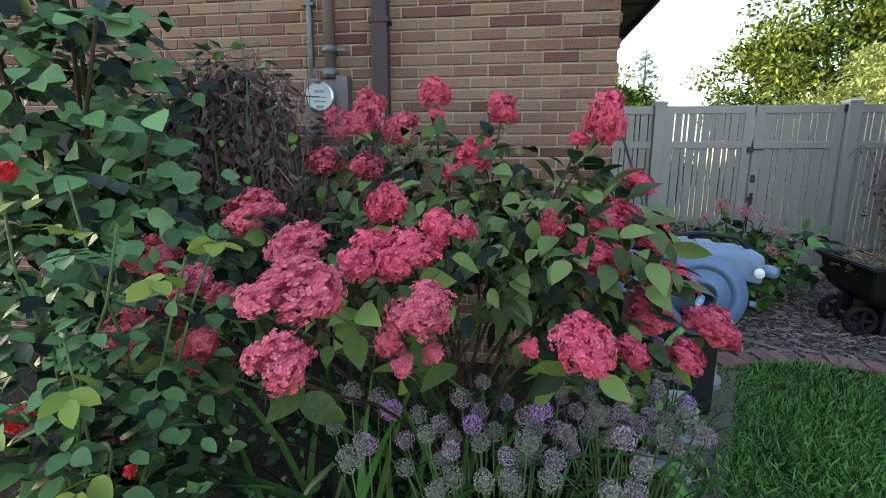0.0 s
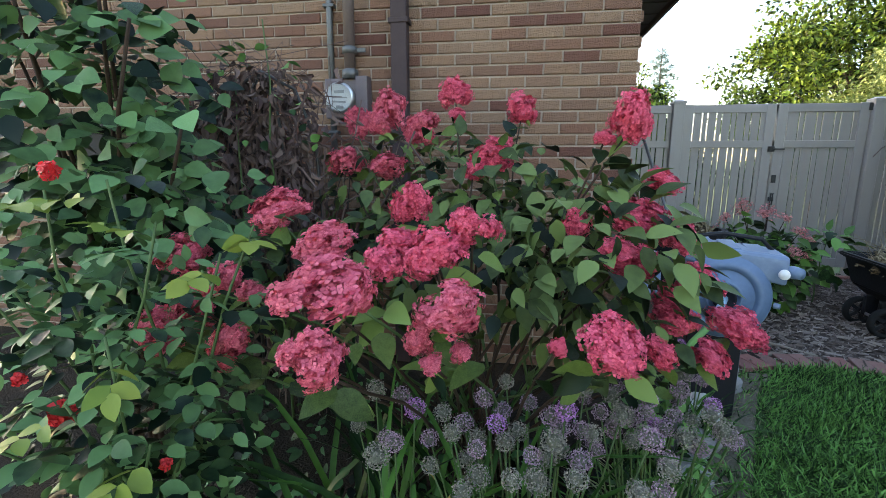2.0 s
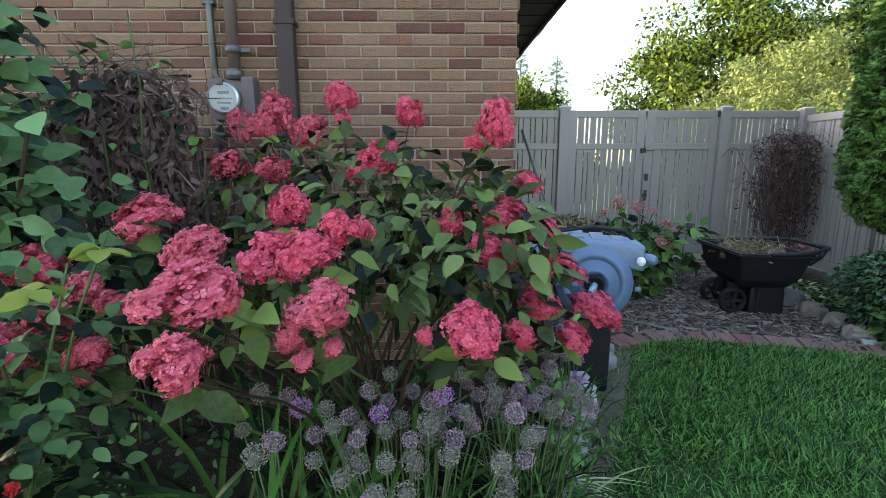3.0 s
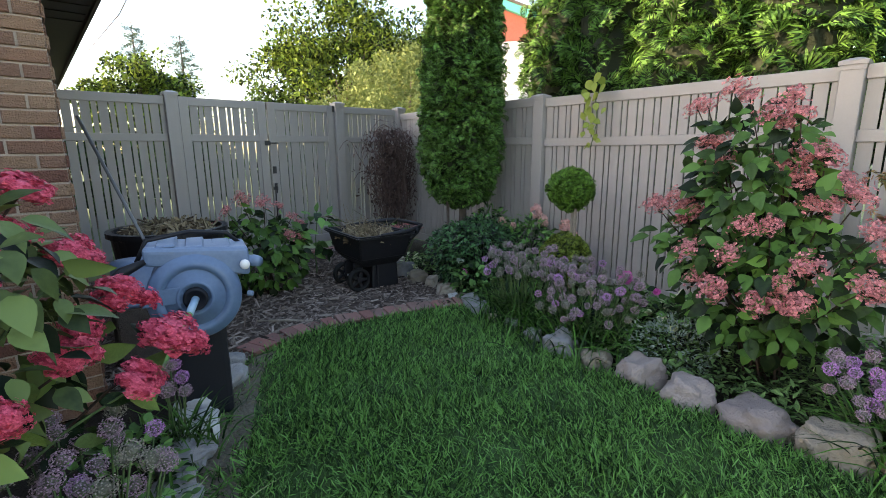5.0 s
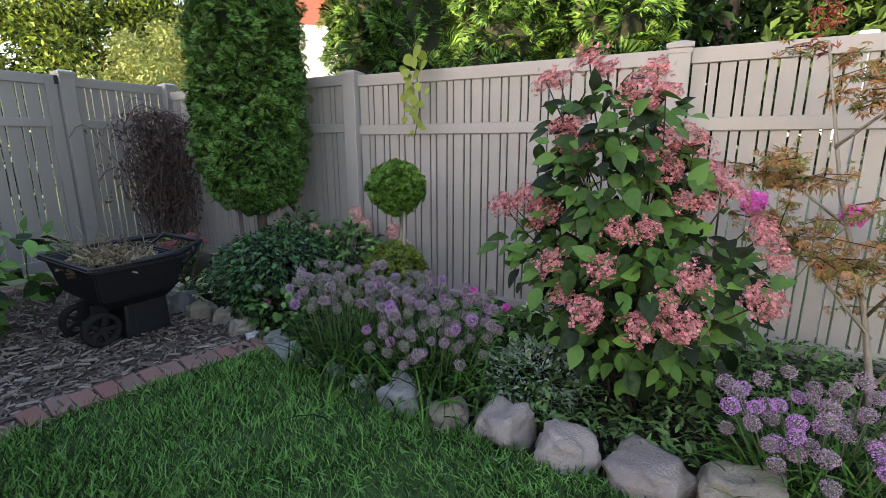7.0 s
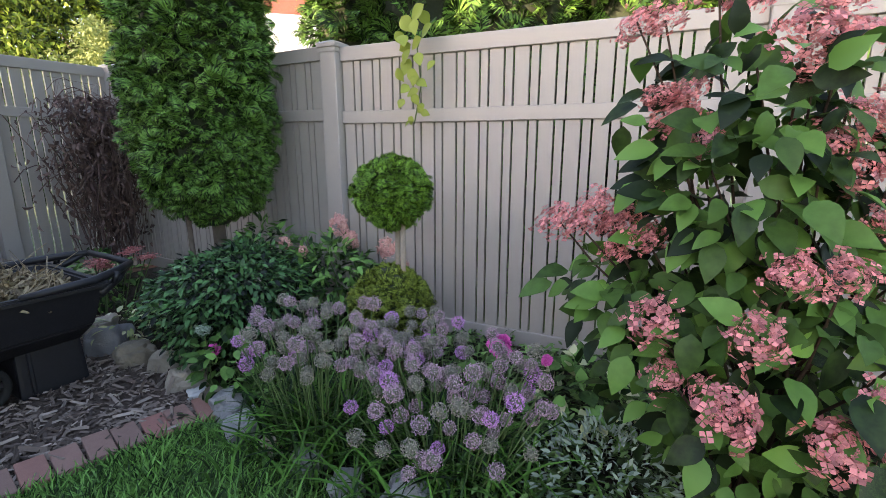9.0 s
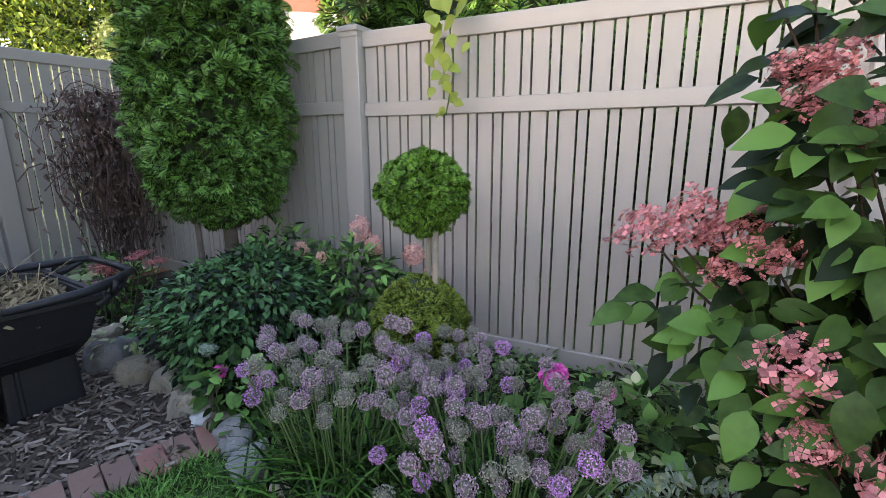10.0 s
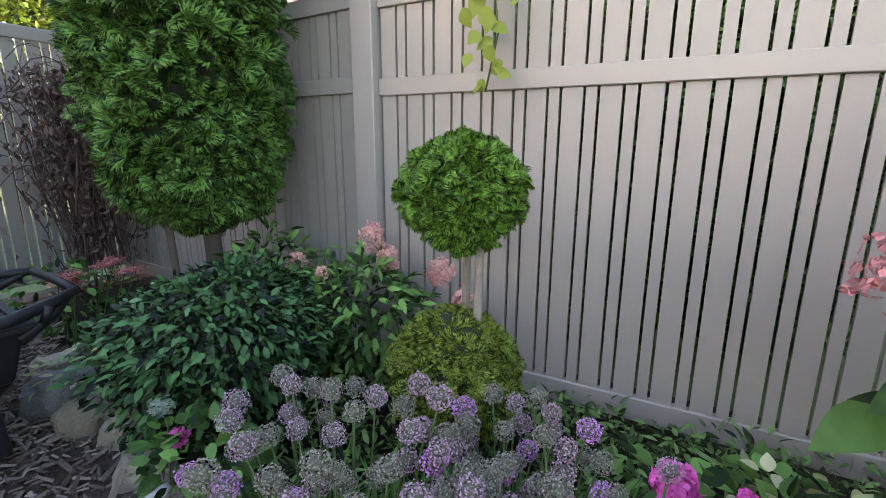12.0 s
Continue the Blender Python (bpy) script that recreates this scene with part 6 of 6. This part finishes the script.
broadleaf_tree((5.6, 31, 0), 7.5, 3.2, 4.0, 90, 160, 0.24, "tree_leaf", "distant green tree beyond the gate", 0.9, 0.25)
broadleaf_tree((8.0, 0.2, 0), 6.5, 2.3, 3.0, 120, 150, 0.16, "tree_leaf_dark", "dark leafy tree rising behind the fence", 1.0, 0.15)
broadleaf_tree((8.2, -2.6, 0), 6.5, 2.5, 3.0, 120, 150, 0.16, "tree_leaf_dark", "dark leafy tree behind the side fence", 1.0, 0.15)
broadleaf_tree((9.5, 3.2, 0), 7.5, 2.4, 4.2, 80, 140, 0.18, "tree_leaf_dark", "green tree beyond the hedge", 1.0, 0.15)


def spruce(at, h, r, label):
    t = thing("spruce", at, label, "evergreen")
    geo_part("trunk", Geo().add(*tube([(0, 0, 0), (0, 0, h)], [0.2, 0.02], 7)), M["bark"], t, smooth=True)
    g = Geo()
    for k in range(70):
        z = h * (0.12 + 0.86 * k / 70)
        a = k * 2.4
        L = r * (1 - z / h) ** 0.8 * rng.uniform(0.7, 1.15) + 0.15
        n = int(60 * L / r) + 14
        f = rng.uniform(0.1, 1, n)
        p = np.stack([np.cos(a) * L * f + rng.normal(0, 0.16, n), np.sin(a) * L * f + rng.normal(0, 0.16, n), z - 0.2 * L * f + rng.normal(0, 0.09, n)], 1)
        scatter(g, SPRAY, p, np.stack([np.cos(a) + rng.normal(0, 0.6, n), np.sin(a) + rng.normal(0, 0.6, n), rng.normal(-0.2, 0.4, n)], 1), unit(n) + np.array((0, 0, 1)), rng.uniform(0.2, 0.4, n))
    tagged(geo_part("needle_foliage", g, M["spruce_leaf"], t), kind="stuff")


spruce((8.6, 34, 0), 8.6, 2.6, "blue-green spruce in the distance")
spruce((6.6, 37, 0), 9.5, 2.8, "grey-green spruce beyond the gate")


def neighbour_house():
    t = thing("house", (15.5, 13.5, 0), "neighbour's house with white siding, red brick gable and teal fascia", "house")
    P = pose(0, 0, 0, 0, 0, -48)
    part("wall", box((-1, 0, 0), (3, 6, 5.6)), M["siding"], t, "white lap siding", m=P)
    for i in range(24):
        part("siding_board", box((-1.02, -0.03, 0.2 + i * 0.225), (3.02, -0.004, 0.2 + i * 0.225 + 0.2), 0.004), M["siding"], t, m=P)
    bm = bmesh.new()
    v = [bm.verts.new(p) for p in [(-1, -0.02, 5.602), (3, -0.02, 5.602), (-1, -0.02, 7.2), (-1, 6, 5.602), (3, 6, 5.602), (-1, 6, 7.2)]]
    for q in ((0, 1, 2), (5, 4, 3), (0, 3, 4, 1), (1, 4, 5, 2), (2, 5, 3, 0)):
        bm.faces.new([v[i] for i in q])
    part("gable", bm, M["gable"], t, "red brick gable", m=P)
    L = math.hypot(4.0, 1.6)
    part("fascia", box((0, -0.3, -0.02), (L + 0.4, -0.05, 0.26)), M["teal"], t, "teal fascia board", m=P @ pose(-1, 0, 7.2, 0, math.degrees(math.atan2(1.6, 4.0)), 0))
    part("roof", box((0, -0.35, 0.265), (L + 0.45, 6.3, 0.36)), M["roof"], t, "dark roof", m=P @ pose(-1, 0, 7.2, 0, math.degrees(math.atan2(1.6, 4.0)), 0))


neighbour_house()
for x, y, r in ((1.2, 10.5, 1.1), (3.2, 11.5, 1.3), (5.4, 10.0, 1.2), (7.4, 9.2, 1.2), (0.0, 13.0, 1.4)):
    broadleaf_tree((x, y, 0), 1.9, r, 1.0, 26, 110, 0.16, "tree_leaf_dark", "leafy bush seen through the gate slats", 0.75, 0.05, "bushes beyond the gate")
wire = thing("service_wire", (0.9, 3.3, 2.5), "thin dark overhead service wire crossing the yard", "wire")
geo_part("cable", Geo().add(*tube([(0.6, -9.0, 1.5), (0.65, -1.3, 0.85), (0.68, 2.0, 0.7), (0.7, 4.3, 0.6), (0.6, 12, 0.75), (0.3, 30, 2.0)], 0.007, 5)), M["wire"], wire)
geo_part("pole", Geo().add(*tube([(0.3, 30, -2.5), (0.3, 30, 2.6)], [0.13, 0.1], 10)), M["bark"], wire, "wooden utility pole", True)
vent = thing("vent_pipe", (5.1, -0.35, 0), "white capped post just behind the fence", "post")
part("pipe", box((-0.035, -0.035, 0), (0.035, 0.035, 1.93), 0.006), M["white_paint"], vent)
part("cap", box((-0.05, -0.05, 1.93), (0.05, 0.05, 1.985), 0.008), M["white_paint"], vent)
part("handrail", box((-0.02, -3.0, 1.93), (0.02, -0.051, 1.96), 0.006), M["black_iron"], vent, "dark rail")


# ---- wall bricks and edging bricks ----
def house_bricks():
    full, head = brick_mesh(0.2).mesh("brick", M["brick"]), brick_mesh(0.096).mesh("brick", M["brick"])
    rest = Geo()
    gf = brick_mesh(0.2)
    fv, ff = np.concatenate(gf.v), gf.f
    gh = brick_mesh(0.096)
    hv, hf = np.concatenate(gh.v), gh.f
    count = 0
    for row in range(38):
        z = row * COURSE + 0.006
        x = house_x - 0.004
        first = True
        while x > -5.0:
            short = first and row % 2
            length = 0.096 if short else 0.2
            x0 = x - length
            dy = rng.uniform(-0.0025, 0.002)
            if -1.75 < x0 and 1.30 < z < 2.45 and count < 300:
                mesh_part("brick", head if short else full, wall, m=pose(x0, house_y - 0.012 + dy, z, rng.normal(0, 0.25), 0, rng.normal(0, 0.25)))
                count += 1
            else:
                v = (hv if short else fv) + np.array((x0, house_y - 0.012 + dy, z))
                rest.add(v, hf if short else ff)
            x = x0 - 0.011
            first = False
    for row in range(37):
        z = row * COURSE + 0.006
        y = house_y + (0.0 if row % 2 else 0.1)
        while y < 9.0:
            v = fv.copy()
            v = np.stack([house_x + 0.012 - v[:, 1], y + v[:, 0], z + v[:, 2]], 1)
            rest.add(v, ff)
            y += 0.211
    tagged(geo_part("brickwork", rest, M["brick_rest"], wall), kind="stuff")


house_bricks()


def edging():
    rowp = thing("brick_edging", (2.3, 3.2, 0), "curved edging of worn red-brown bricks beside the mulch", "edging", kind="structure")
    pts = np.array(BRICK_EDGE + [(3.25, 2.84)])
    seg = np.concatenate([[0], np.cumsum(np.linalg.norm(np.diff(pts, axis=0), axis=1))])
    me = bpy.data.meshes.new("brick")
    bm = box((-0.048, 0, -0.04), (0.048, 0.2, 0.028), 0.006, 2)
    bm.to_mesh(me); bm.free()
    me.materials.append(M["paver"])
    s = 0.05
    while s < seg[-1]:
        x, y = np.interp(s, seg, pts[:, 0]), np.interp(s, seg, pts[:, 1])
        x2, y2 = np.interp(s + 0.05, seg, pts[:, 0]), np.interp(s + 0.05, seg, pts[:, 1])
        a = math.degrees(math.atan2(y2 - y, x2 - x)) + rng.normal(0, 2)
        mesh_part("brick", me, rowp, m=pose(x - 2.3, y - 3.2, rng.uniform(-0.006, 0.004), rng.normal(0, 1.5), rng.normal(0, 1.5), a))
        s += 0.104
    back = thing("gate_edging", (3.2, 5.55, 0), "flat row of bricks before the gate", "edging", kind="structure")
    for i in range(14):
        mesh_part("brick", me, back, m=pose(-1.0 + i * 0.21, 0.35 + rng.normal(0, 0.006), 0.0, 0, 0, 90 + rng.normal(0, 2)))


edging()
